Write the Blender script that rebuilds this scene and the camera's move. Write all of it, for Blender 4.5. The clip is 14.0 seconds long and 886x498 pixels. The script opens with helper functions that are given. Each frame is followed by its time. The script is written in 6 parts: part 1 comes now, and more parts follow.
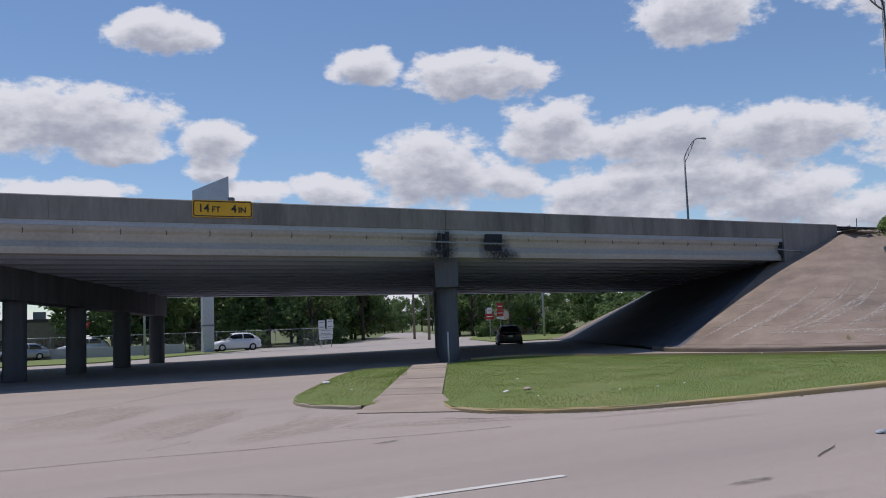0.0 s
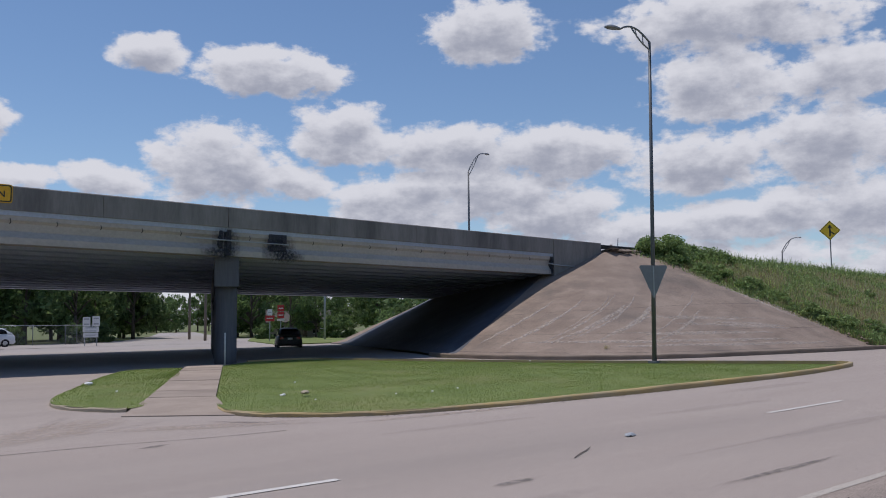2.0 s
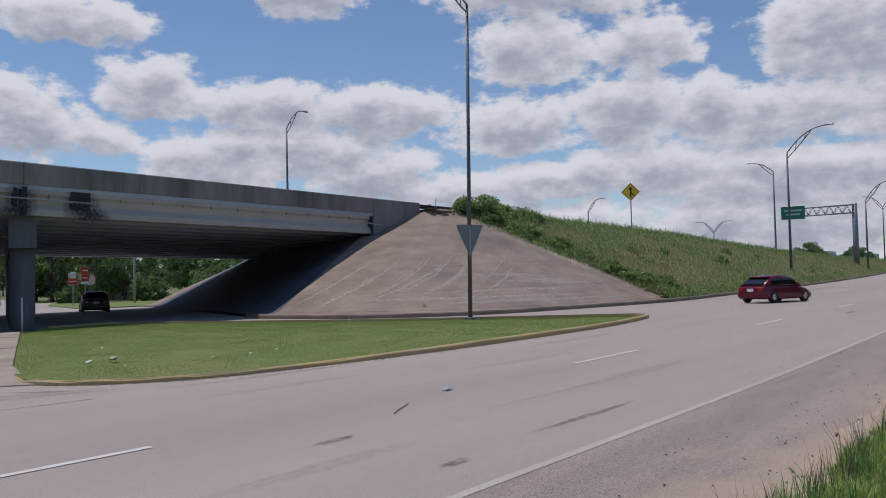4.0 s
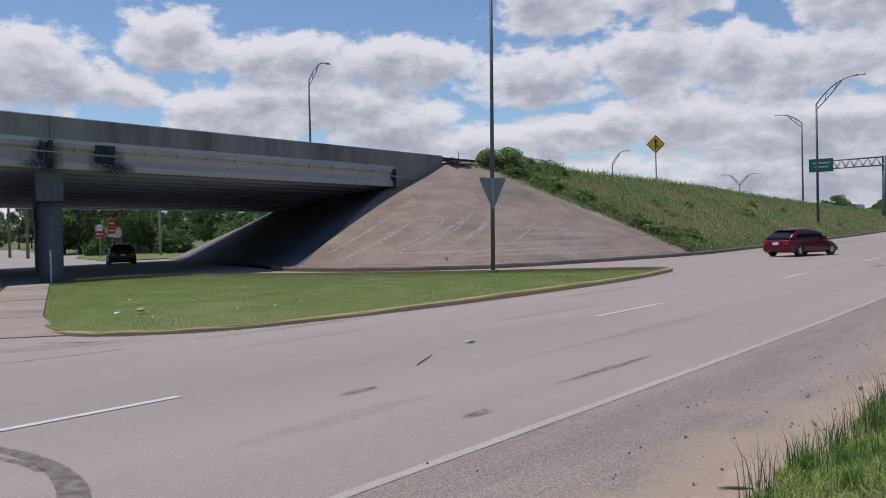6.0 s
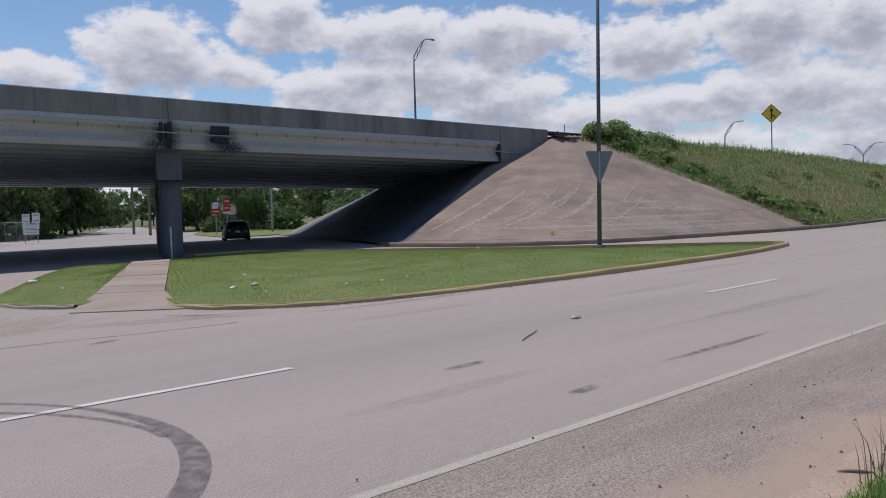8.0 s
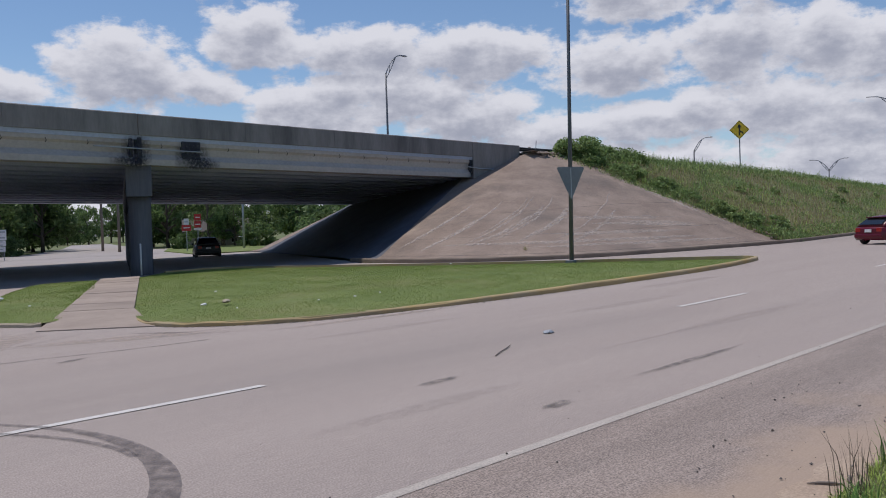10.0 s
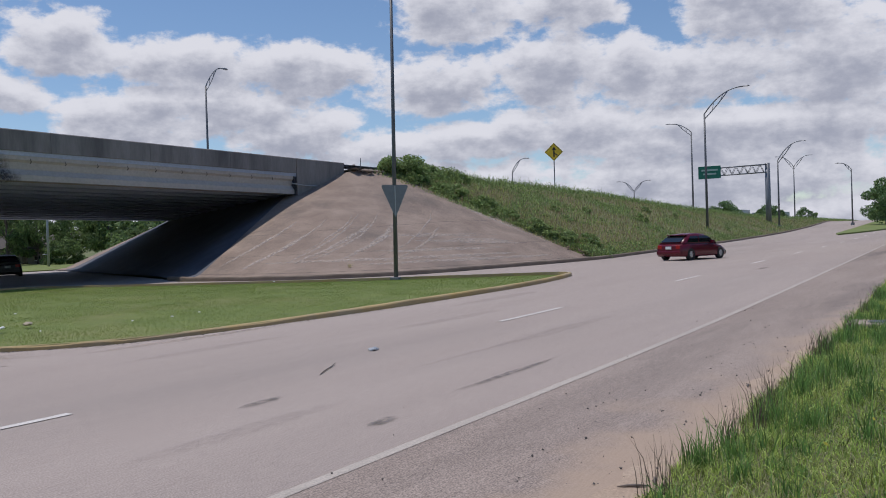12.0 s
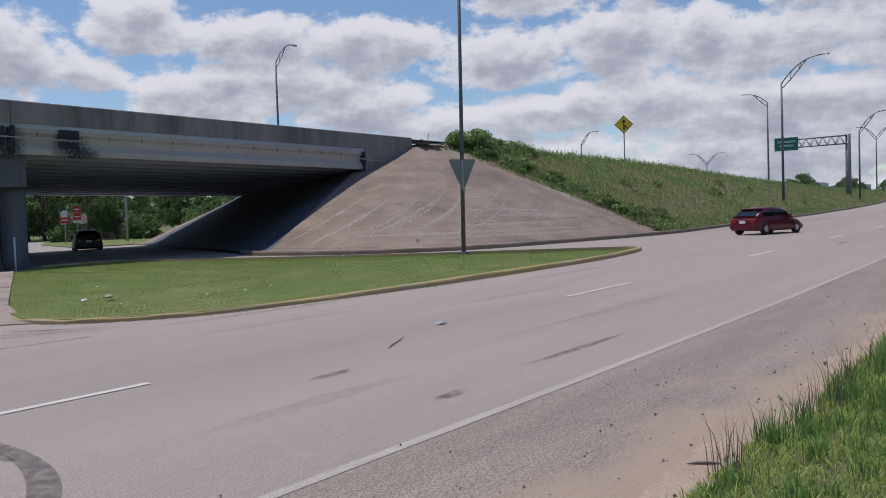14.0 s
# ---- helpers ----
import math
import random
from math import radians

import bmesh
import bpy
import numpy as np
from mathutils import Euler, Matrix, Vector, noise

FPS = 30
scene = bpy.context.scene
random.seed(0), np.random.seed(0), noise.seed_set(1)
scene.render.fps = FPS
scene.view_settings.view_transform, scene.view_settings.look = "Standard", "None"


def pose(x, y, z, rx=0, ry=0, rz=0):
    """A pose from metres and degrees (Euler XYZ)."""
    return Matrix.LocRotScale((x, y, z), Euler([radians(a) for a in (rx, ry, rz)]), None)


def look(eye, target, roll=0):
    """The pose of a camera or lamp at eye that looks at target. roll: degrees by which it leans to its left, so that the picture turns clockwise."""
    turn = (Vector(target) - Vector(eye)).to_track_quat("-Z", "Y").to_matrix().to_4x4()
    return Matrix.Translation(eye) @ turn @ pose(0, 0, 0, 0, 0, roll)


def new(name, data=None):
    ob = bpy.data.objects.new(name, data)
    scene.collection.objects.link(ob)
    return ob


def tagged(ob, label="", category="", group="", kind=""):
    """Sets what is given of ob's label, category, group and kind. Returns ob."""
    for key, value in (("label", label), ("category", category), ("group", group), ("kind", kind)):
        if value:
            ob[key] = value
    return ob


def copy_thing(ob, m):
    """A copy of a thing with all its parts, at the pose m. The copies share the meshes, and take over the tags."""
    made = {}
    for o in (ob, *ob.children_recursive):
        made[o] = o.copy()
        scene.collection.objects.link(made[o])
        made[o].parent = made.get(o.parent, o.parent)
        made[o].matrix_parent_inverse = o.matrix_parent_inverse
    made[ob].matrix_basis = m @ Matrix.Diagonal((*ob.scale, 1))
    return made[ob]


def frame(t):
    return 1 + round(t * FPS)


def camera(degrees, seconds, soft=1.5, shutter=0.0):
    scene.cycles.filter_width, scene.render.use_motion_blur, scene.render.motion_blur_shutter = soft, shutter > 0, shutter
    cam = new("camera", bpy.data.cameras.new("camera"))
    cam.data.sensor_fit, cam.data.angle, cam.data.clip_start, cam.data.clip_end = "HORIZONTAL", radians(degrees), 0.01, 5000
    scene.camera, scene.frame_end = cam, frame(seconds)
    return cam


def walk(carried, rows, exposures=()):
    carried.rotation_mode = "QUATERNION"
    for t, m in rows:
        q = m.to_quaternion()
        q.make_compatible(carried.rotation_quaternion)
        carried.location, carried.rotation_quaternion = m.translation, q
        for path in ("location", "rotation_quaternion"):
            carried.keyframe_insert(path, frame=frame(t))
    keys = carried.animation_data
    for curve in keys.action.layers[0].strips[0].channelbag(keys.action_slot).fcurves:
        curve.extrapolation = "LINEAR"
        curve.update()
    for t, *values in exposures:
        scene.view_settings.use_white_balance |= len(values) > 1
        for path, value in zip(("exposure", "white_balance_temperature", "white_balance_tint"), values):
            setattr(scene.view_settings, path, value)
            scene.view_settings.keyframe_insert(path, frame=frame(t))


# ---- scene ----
cam = camera(54.0, 14.0, soft=1.0)
EYE = (0.0, 0.0, 1.6)
# seconds, yaw, pitch, roll; the road runs along +x, the overpass stands across +y
TURNS = [
    (0.0, 0.21, 5.05, 2.2), (0.5, -6.3, 5.22, 1.88), (1.0, -6.81, 5.12, 1.78), (1.5, -7.39, 4.94, 1.62), (2.0, -14.1, 4.95, 0.56),
    (2.5, -24.65, 4.08, 0.3), (3.0, -26.66, 2.32, 0.96), (5.5, -24.51, 1.76, 2.36), (6.0, -24.41, -0.98, 1.33),
    (6.5, -21.61, -5.53, 0.48), (7.0, -19.6, -7.84, 0.19), (7.5, -18.55, -5.2, 1.24), (8.0, -17.5, -2.42, 1.75),
    (10.5, -20.97, -0.84, 1.95), (11.0, -23.96, -0.23, 1.99), (11.5, -25.59, -0.23, 1.97), (12.0, -30.82, -0.68, 1.85),
    (12.5, -37.75, -3.68, 2.61), (13.0, -38.11, -3.53, 2.66), (13.5, -34.05, -2.66, 2.69), (14.0, -26.37, -2.21, 1.97)]
walk(cam, [(t, pose(*EYE, 90 + pitch, roll, yaw - 27.7)) for t, yaw, pitch, roll in TURNS],
     exposures=[(0.0, 0.02, 6420, 13), (1.5, 0.0, 6420, 13), (2.5, -0.08, 6420, 13), (3.0, -0.08, 6420, 13), (5.5, -0.02, 6420, 13), (6.5, 0.1, 6420, 13), (7.5, 0.1, 6420, 13), (8.0, 0.06, 6420, 13), (10.5, 0.0, 6420, 13), (12.5, 0.04, 6420, 13), (14.0, 0.02, 6420, 13)])

# ---- sky and sun ----
SUN_AZ, SUN_EL = -15.0, 72.0        # degrees from +y towards +x, and above the horizon
world = bpy.data.worlds.new("sky")
scene.world = world
world.use_nodes = True
wt = world.node_tree
wt.nodes.clear()
CLOUDS = [
    (9.9, 19.1, 3.5, 1.2), (4.6, 13.7, 6.5, 1.9), (13.0, 12.6, 2.4, 1.1), (6.8, 11.7, 3.0, 0.7), (3.9, 9.1, 4.1, 0.7), (12.6, 10.7, 1.7, 0.7), (15.5, 9.1, 2.4, 0.7),
    (23.0, 17.2, 2.6, 1.0), (30.6, 16.6, 5.2, 1.3), (20.6, 9.4, 2.6, 0.9), (45.0, 19.3, 4.3, 1.6), (60.6, 19.0, 8.0, 1.7), (59.8, 15.2, 4.5, 1.8), (67.3, 15.1, 3.7, 1.6),
    (79.0, 15.0, 5.5, 2.6), (35.1, 12.8, 3.5, 1.7), (42.6, 11.8, 7.1, 1.3), (50.0, 11.5, 4.8, 1.6), (58.6, 10.4, 4.8, 1.6), (65.9, 11.3, 4.3, 2.2), (71.2, 10.8, 3.4, 1.7),
    (75.4, 10.2, 4.8, 1.8), (27.2, 10.8, 4.3, 2.1), (31.7, 9.5, 3.2, 1.0), (39.3, 8.6, 5.2, 1.7), (45.5, 9.0, 5.6, 1.5), (49.2, 7.5, 4.8, 1.4), (54.1, 6.4, 3.7, 1.0),
    (60.4, 6.6, 4.8, 1.1), (66.9, 7.2, 6.3, 1.4), (74.3, 6.5, 7.5, 1.6), (83.0, 10.5, 6.0, 2.4), (92.0, 8.0, 9.0, 6.0), (82.0, 6.6, 6.0, 1.5), (76.0, 3.8, 13.0, 1.7), (52.0, 3.5, 22.0, 1.9), (60.0, 0.4, 75.0, 2.2)]


def link(tree, a, b):
    tree.links.new(a, b)


def wmath(tree, op, a, b=None, c=None):
    n = tree.nodes.new("ShaderNodeMath")
    n.operation = op
    for k, v in enumerate((a, b, c)):
        if v is None:
            continue
        if isinstance(v, (int, float)):
            n.inputs[k].default_value = v
        else:
            tree.links.new(v, n.inputs[k])
    return n.outputs[0]


def cloud_group():
    """Cumulus cover as a function of azimuth and elevation in degrees: separate clouds with flat bases, and scattered wisps."""
    g = bpy.data.node_groups.new("cumulus", "ShaderNodeTree")
    g.interface.new_socket("place", in_out="INPUT", socket_type="NodeSocketVector")
    g.interface.new_socket("cover", in_out="OUTPUT", socket_type="NodeSocketFloat")
    g.interface.new_socket("body", in_out="OUTPUT", socket_type="NodeSocketFloat")
    gi, go = g.nodes.new("NodeGroupInput"), g.nodes.new("NodeGroupOutput")
    best = None
    for az, el, w, h in CLOUDS:
        sub = g.nodes.new("ShaderNodeVectorMath")
        sub.operation = "SUBTRACT"
        link(g, gi.outputs[0], sub.inputs[0])
        sub.inputs[1].default_value = (az, el - 0.25 * h, 0)
        mul = g.nodes.new("ShaderNodeVectorMath")
        mul.operation = "MULTIPLY"
        link(g, sub.outputs[0], mul.inputs[0])
        mul.inputs[1].default_value = (0.92 / w, 0.92 / (1.25 * h), 0)
        dot = g.nodes.new("ShaderNodeVectorMath")
        dot.operation = "DOT_PRODUCT"
        link(g, mul.outputs[0], dot.inputs[0])
        link(g, mul.outputs[0], dot.inputs[1])
        f = wmath(g, "SUBTRACT", 1.0, dot.outputs["Value"])
        best = f if best is None else wmath(g, "SMOOTH_MAX", best, f, 0.22)
    # elsewhere: a plain field of the same clouds
    best = wmath(g, "MAXIMUM", best, -1.3)
    scale = g.nodes.new("ShaderNodeVectorMath")
    scale.operation = "MULTIPLY"
    link(g, gi.outputs[0], scale.inputs[0])
    scale.inputs[1].default_value = (0.23, 0.38, 1)
    big = g.nodes.new("ShaderNodeTexNoise")
    big.inputs["Scale"].default_value, big.inputs["Detail"].default_value, big.inputs["Roughness"].default_value = 1.75, 9.0, 0.6
    link(g, scale.outputs[0], big.inputs["Vector"])
    n = wmath(g, "SUBTRACT", big.outputs["Fac"], 0.5)
    link(g, wmath(g, "MULTIPLY_ADD", n, 3.0, best), go.inputs[0])
    link(g, wmath(g, "MULTIPLY_ADD", n, 2.3, best), go.inputs[1])
    return g


def build_sky():
    sky = wt.nodes.new("ShaderNodeTexSky")
    sky.sky_type, sky.sun_disc = "NISHITA", False
    sky.sun_elevation, sky.sun_rotation = radians(SUN_EL), radians(SUN_AZ)
    sky.air_density, sky.dust_density, sky.ozone_density = 1.0, 0.0, 5.0
    tc = wt.nodes.new("ShaderNodeTexCoord")
    sep = wt.nodes.new("ShaderNodeSeparateXYZ")
    link(wt, tc.outputs["Generated"], sep.inputs[0])
    az = wmath(wt, "DEGREES", wmath(wt, "ARCTAN2", sep.outputs[0], sep.outputs[1]))
    el = wmath(wt, "DEGREES", wmath(wt, "ARCSINE", sep.outputs[2]))
    group = cloud_group()
    covers = []
    for lift in (0.0, 0.9):
        cmb = wt.nodes.new("ShaderNodeCombineXYZ")
        link(wt, az, cmb.inputs[0])
        link(wt, wmath(wt, "ADD", el, lift), cmb.inputs[1])
        gn = wt.nodes.new("ShaderNodeGroup")
        gn.node_tree = group
        link(wt, cmb.outputs[0], gn.inputs[0])
        covers.append(gn.outputs[1 if lift else 0])
    a = wt.nodes.new("ShaderNodeMapRange")
    a.interpolation_type = "SMOOTHSTEP"
    a.inputs[1].default_value, a.inputs[2].default_value = -0.12, 0.5
    link(wt, covers[0], a.inputs[0])
    thick = wt.nodes.new("ShaderNodeMapRange")
    thick.interpolation_type = "SMOOTHSTEP"
    # tops stay bright, bases under thick cloud turn grey
    thick.inputs[1].default_value, thick.inputs[2].default_value = 0.0, 1.35
    link(wt, covers[1], thick.inputs[0])
    tone = wt.nodes.new("ShaderNodeMix")
    tone.data_type = "RGBA"
    link(wt, thick.outputs[0], tone.inputs[0])
    tone.inputs[6].default_value, tone.inputs[7].default_value = (0.99, 1.01, 1.08, 1), (0.49, 0.525, 0.635, 1)
    cloud = wt.nodes.new("ShaderNodeBackground")
    link(wt, tone.outputs[2], cloud.inputs[0])
    cloud.inputs[1].default_value = 0.685
    clear = wt.nodes.new("ShaderNodeBackground")
    link(wt, sky.outputs[0], clear.inputs[0])
    clear.inputs[1].default_value = SKY_STRENGTH
    mix = wt.nodes.new("ShaderNodeMixShader")
    link(wt, a.outputs[0], mix.inputs[0])
    link(wt, clear.outputs[0], mix.inputs[1])
    link(wt, cloud.outputs[0], mix.inputs[2])
    out = wt.nodes.new("ShaderNodeOutputWorld")
    link(wt, mix.outputs[0], out.inputs[0])


SKY_STRENGTH = 0.098
build_sky()
sun = new("sun", bpy.data.lights.new("sun", "SUN"))
sun.data.energy, sun.data.angle, sun.data.color = 2.8, radians(0.53), (1.0, 0.95, 0.88)
ca, sa, ce, se = math.cos(radians(SUN_AZ)), math.sin(radians(SUN_AZ)), math.cos(radians(SUN_EL)), math.sin(radians(SUN_EL))
sun.matrix_world = look((60 * sa * ce, 60 * ca * ce, 60 * se), (0, 0, 0))

# ---- materials ----
def surf(name, c1, c2, scale=1.0, fine=40.0, rough=0.85, bump=0.2, metal=0.0, c3=None, stain=0.3, streak=(1, 1, 1), isle=0.0, thing=0.0, speck=0.0, turn=0.0):
    """A worn surface: two tones at a broad and a fine scale, an optional third tone in patches, fine relief. Metres."""
    m = bpy.data.materials.new(name)
    m.use_nodes = True
    t = m.node_tree
    b = t.nodes["Principled BSDF"]
    geo = t.nodes.new("ShaderNodeNewGeometry")
    mp = t.nodes.new("ShaderNodeMapping")
    mp.inputs["Scale"].default_value = streak
    m0 = t.nodes.new("ShaderNodeMapping")
    m0.inputs["Rotation"].default_value = (0, 0, radians(-turn))
    t.links.new(geo.outputs["Position"], m0.inputs["Vector"])
    t.links.new(m0.outputs[0], mp.inputs["Vector"])

    def noise_at(s, detail=6.0):
        n = t.nodes.new("ShaderNodeTexNoise")
        n.inputs["Scale"].default_value, n.inputs["Detail"].default_value, n.inputs["Roughness"].default_value = s, detail, 0.62
        t.links.new(mp.outputs[0], n.inputs["Vector"])
        return n.outputs["Fac"]

    def spread(v, lo, hi):
        r = t.nodes.new("ShaderNodeMapRange")
        r.inputs[1].default_value, r.inputs[2].default_value = lo, hi
        t.links.new(v, r.inputs[0])
        return r.outputs[0]

    def mixed(f, a, bcol):
        x = t.nodes.new("ShaderNodeMix")
        x.data_type = "RGBA"
        t.links.new(f, x.inputs[0])
        for k, v in ((6, a), (7, bcol)):
            if isinstance(v, tuple):
                x.inputs[k].default_value = (*v, 1)
            else:
                t.links.new(v, x.inputs[k])
        return x.outputs[2]

    broad, small = noise_at(scale), noise_at(fine, 4.0)
    col = mixed(spread(broad, 0.32, 0.68), c1, c2)
    if c3:
        col = mixed(wmath(t, "MULTIPLY", spread(noise_at(scale * 0.37), 0.5, 0.68), stain), col, c3)
    grain = wmath(t, "MULTIPLY_ADD", small, 0.5, 0.75)
    if isle:
        grain = wmath(t, "MULTIPLY", grain, wmath(t, "MULTIPLY_ADD", geo.outputs["Random Per Island"], isle, 1 - isle / 2))
    if thing:
        info = t.nodes.new("ShaderNodeObjectInfo")
        grain = wmath(t, "MULTIPLY", grain, wmath(t, "MULTIPLY_ADD", info.outputs["Random"], thing, 1 - thing / 2))
    if speck:
        fl = t.nodes.new("ShaderNodeTexNoise")
        fl.inputs["Scale"].default_value, fl.inputs["Detail"].default_value = 75.0, 2.0
        t.links.new(geo.outputs["Position"], fl.inputs["Vector"])
        grain = wmath(t, "MULTIPLY", grain, wmath(t, "MULTIPLY_ADD", spread(fl.outputs["Fac"], 0.3, 0.7), 2 * speck, 1 - speck))
    vm = t.nodes.new("ShaderNodeVectorMath")
    vm.operation = "SCALE"
    t.links.new(col, vm.inputs[0])
    t.links.new(grain, vm.inputs["Scale"])
    t.links.new(vm.outputs[0], b.inputs["Base Color"])
    b.inputs["Roughness"].default_value, b.inputs["Metallic"].default_value = rough, metal
    if bump:
        bp = t.nodes.new("ShaderNodeBump")
        bp.inputs["Strength"].default_value, bp.inputs["Distance"].default_value = bump, 0.01
        t.links.new(small, bp.inputs["Height"])
        t.links.new(bp.outputs[0], b.inputs["Normal"])
    return m


def glassy(name, col, rough=0.08):
    m = bpy.data.materials.new(name)
    m.use_nodes = True
    b = m.node_tree.nodes["Principled BSDF"]
    b.inputs["Base Color"].default_value, b.inputs["Roughness"].default_value = (*col, 1), rough
    b.inputs["Specular IOR Level"].default_value = 0.6
    return m


def leafy(name, c1, c2, isle=0.5, rough=0.55, through_light=0.35):
    """Thin leaves that let some light through."""
    m = surf(name, c1, c2, 0.6, 9.0, rough, 0.0, isle=isle)
    t = m.node_tree
    b = t.nodes["Principled BSDF"]
    b.inputs["Specular IOR Level"].default_value = 0.3
    tr, mx = t.nodes.new("ShaderNodeBsdfTranslucent"), t.nodes.new("ShaderNodeMixShader")
    t.links.new(b.inputs["Base Color"].links[0].from_socket, tr.inputs["Color"])
    mx.inputs[0].default_value = through_light
    t.links.new(b.outputs[0], mx.inputs[1])
    t.links.new(tr.outputs[0], mx.inputs[2])
    t.links.new(mx.outputs[0], t.nodes["Material Output"].inputs["Surface"])
    return m


def worn_film(name, c1, c2, most, fade, least=0.25):
    """A thin dark film on the road, broken up by the asphalt's grain; fade: weaker towards its rim."""
    m = surf(name, c1, c2, 3.0, 35.0, 0.85, 0.05)
    t = m.node_tree
    geo = t.nodes.new("ShaderNodeNewGeometry")
    n1 = t.nodes.new("ShaderNodeTexNoise")
    n1.inputs["Scale"].default_value, n1.inputs["Detail"].default_value = 9.0, 8.0
    t.links.new(geo.outputs["Position"], n1.inputs["Vector"])
    r = t.nodes.new("ShaderNodeMapRange")
    r.inputs[1].default_value, r.inputs[2].default_value = 0.36, 0.62
    r.inputs[3].default_value, r.inputs[4].default_value = least, 1.0
    t.links.new(n1.outputs["Fac"], r.inputs[0])
    a = wmath(t, "MULTIPLY", r.outputs[0], most)
    if fade:
        tc = t.nodes.new("ShaderNodeTexCoord")
        ln = t.nodes.new("ShaderNodeVectorMath")
        ln.operation = "DISTANCE"
        t.links.new(tc.outputs["Generated"], ln.inputs[0])
        ln.inputs[1].default_value = (0.5, 0.5, 0.5)
        f = t.nodes.new("ShaderNodeMapRange")
        f.inputs[1].default_value, f.inputs[2].default_value, f.inputs[3].default_value, f.inputs[4].default_value = 0.12, 0.62, 1.0, 0.0
        t.links.new(ln.outputs["Value"], f.inputs[0])
        a = wmath(t, "MULTIPLY", a, f.outputs[0])
    t.links.new(a, t.nodes["Principled BSDF"].inputs["Alpha"])
    return m


M_ROAD = surf("worn_pale_asphalt", (0.352, 0.290, 0.255), (0.395, 0.330, 0.292), 0.5, 45.0, 0.9, 0.4, c3=(0.27, 0.232, 0.208), stain=0.6, streak=(0.12, 1, 1), speck=0.3)


def add_sand(m):
    """Sand washed over the road beside the verge, thinning out towards the lane."""
    t = m.node_tree
    vm = t.nodes["Principled BSDF"].inputs["Base Color"].links[0].from_socket
    geo = t.nodes.new("ShaderNodeNewGeometry")
    sep = t.nodes.new("ShaderNodeSeparateXYZ")
    t.links.new(geo.outputs["Position"], sep.inputs[0])
    n1 = t.nodes.new("ShaderNodeTexNoise")
    n1.inputs["Scale"].default_value, n1.inputs["Detail"].default_value = 1.1, 9.0
    t.links.new(geo.outputs["Position"], n1.inputs["Vector"])
    drift = wmath(t, "MULTIPLY", wmath(t, "MAXIMUM", wmath(t, "SUBTRACT", sep.outputs[0], 8.0), 0.0), 0.045)
    across = wmath(t, "ADD", wmath(t, "SUBTRACT", sep.outputs[1], 2.02), wmath(t, "MULTIPLY_ADD", n1.outputs["Fac"], -1.9, 0.95))
    r = t.nodes.new("ShaderNodeMapRange")
    r.interpolation_type = "SMOOTHSTEP"
    r.inputs[1].default_value, r.inputs[2].default_value, r.inputs[3].default_value, r.inputs[4].default_value = -0.1, 0.8, 0.85, 0.0
    t.links.new(wmath(t, "ADD", across, drift), r.inputs[0])
    x = t.nodes.new("ShaderNodeMix")
    x.data_type = "RGBA"
    t.links.new(r.outputs[0], x.inputs[0])
    t.links.new(vm, x.inputs[6])
    x.inputs[7].default_value = (0.41, 0.305, 0.225, 1)
    t.links.new(x.outputs[2], t.nodes["Principled BSDF"].inputs["Base Color"])


M_SHOULDER = surf("gritty_shoulder_asphalt", (0.275, 0.219, 0.186), (0.35, 0.283, 0.242), 0.9, 38.0, 0.92, 0.6, c3=(0.165, 0.137, 0.122), stain=0.9, streak=(0.14, 1, 1), speck=0.5)
add_sand(M_ROAD)
add_sand(M_SHOULDER)
M_SMUDGE = worn_film("faint_road_smudge", (0.16, 0.14, 0.13), (0.22, 0.19, 0.175), 0.17, True)
M_PALEWASH = worn_film("pale_mortar_wash", (0.46, 0.39, 0.335), (0.54, 0.465, 0.41), 0.68, False, 0.15)
M_SEAM = worn_film("dark_road_seam", (0.10, 0.09, 0.085), (0.16, 0.14, 0.13), 0.55, False)
M_SIGNTEXT = surf("faded_sign_lettering", (0.25, 0.38, 0.34), (0.3, 0.42, 0.38), 1.0, 15.0, 0.6, 0.0)
M_STREET = surf("street_asphalt", (0.35, 0.312, 0.29), (0.41, 0.365, 0.337), 0.3, 25.0, 0.9, 0.2, speck=0.1)
M_DIRT = surf("sandy_dirt", (0.40, 0.295, 0.215), (0.45, 0.345, 0.26), 1.5, 30.0, 0.95, 0.6, c3=(0.25, 0.18, 0.13), speck=0.15)
M_PAINT = surf("worn_white_road_paint", (0.48, 0.425, 0.37), (0.41, 0.358, 0.312), 2.5, 30.0, 0.8, 0.1, c3=(0.34, 0.295, 0.262), stain=0.7, streak=(0.3, 3.0, 1), speck=0.2)
M_DASH = surf("white_lane_paint", (0.68, 0.645, 0.60), (0.6, 0.555, 0.515), 2.5, 30.0, 0.7, 0.1, c3=(0.45, 0.4, 0.37), stain=0.4, speck=0.12)
M_TIRE = worn_film("tyre_rubber_mark", (0.075, 0.065, 0.068), (0.12, 0.105, 0.105), 0.5, False, 0.4)
M_DUST = worn_film("pale_pink_dust", (0.44, 0.355, 0.295), (0.50, 0.41, 0.34), 0.6, True)
M_PATCH = worn_film("dark_tar_patch", (0.11, 0.10, 0.09), (0.16, 0.145, 0.135), 0.75, True)
M_GRIT = surf("dark_grit", (0.07, 0.06, 0.055), (0.16, 0.14, 0.125), 8.0, 60.0, 0.9, 0.0, isle=0.8)
M_VERGE = surf("verge_thatch", (0.085, 0.10, 0.035), (0.14, 0.14, 0.06), 0.8, 16.0, 0.95, 0.8, c3=(0.28, 0.235, 0.13), stain=0.6, speck=0.3)
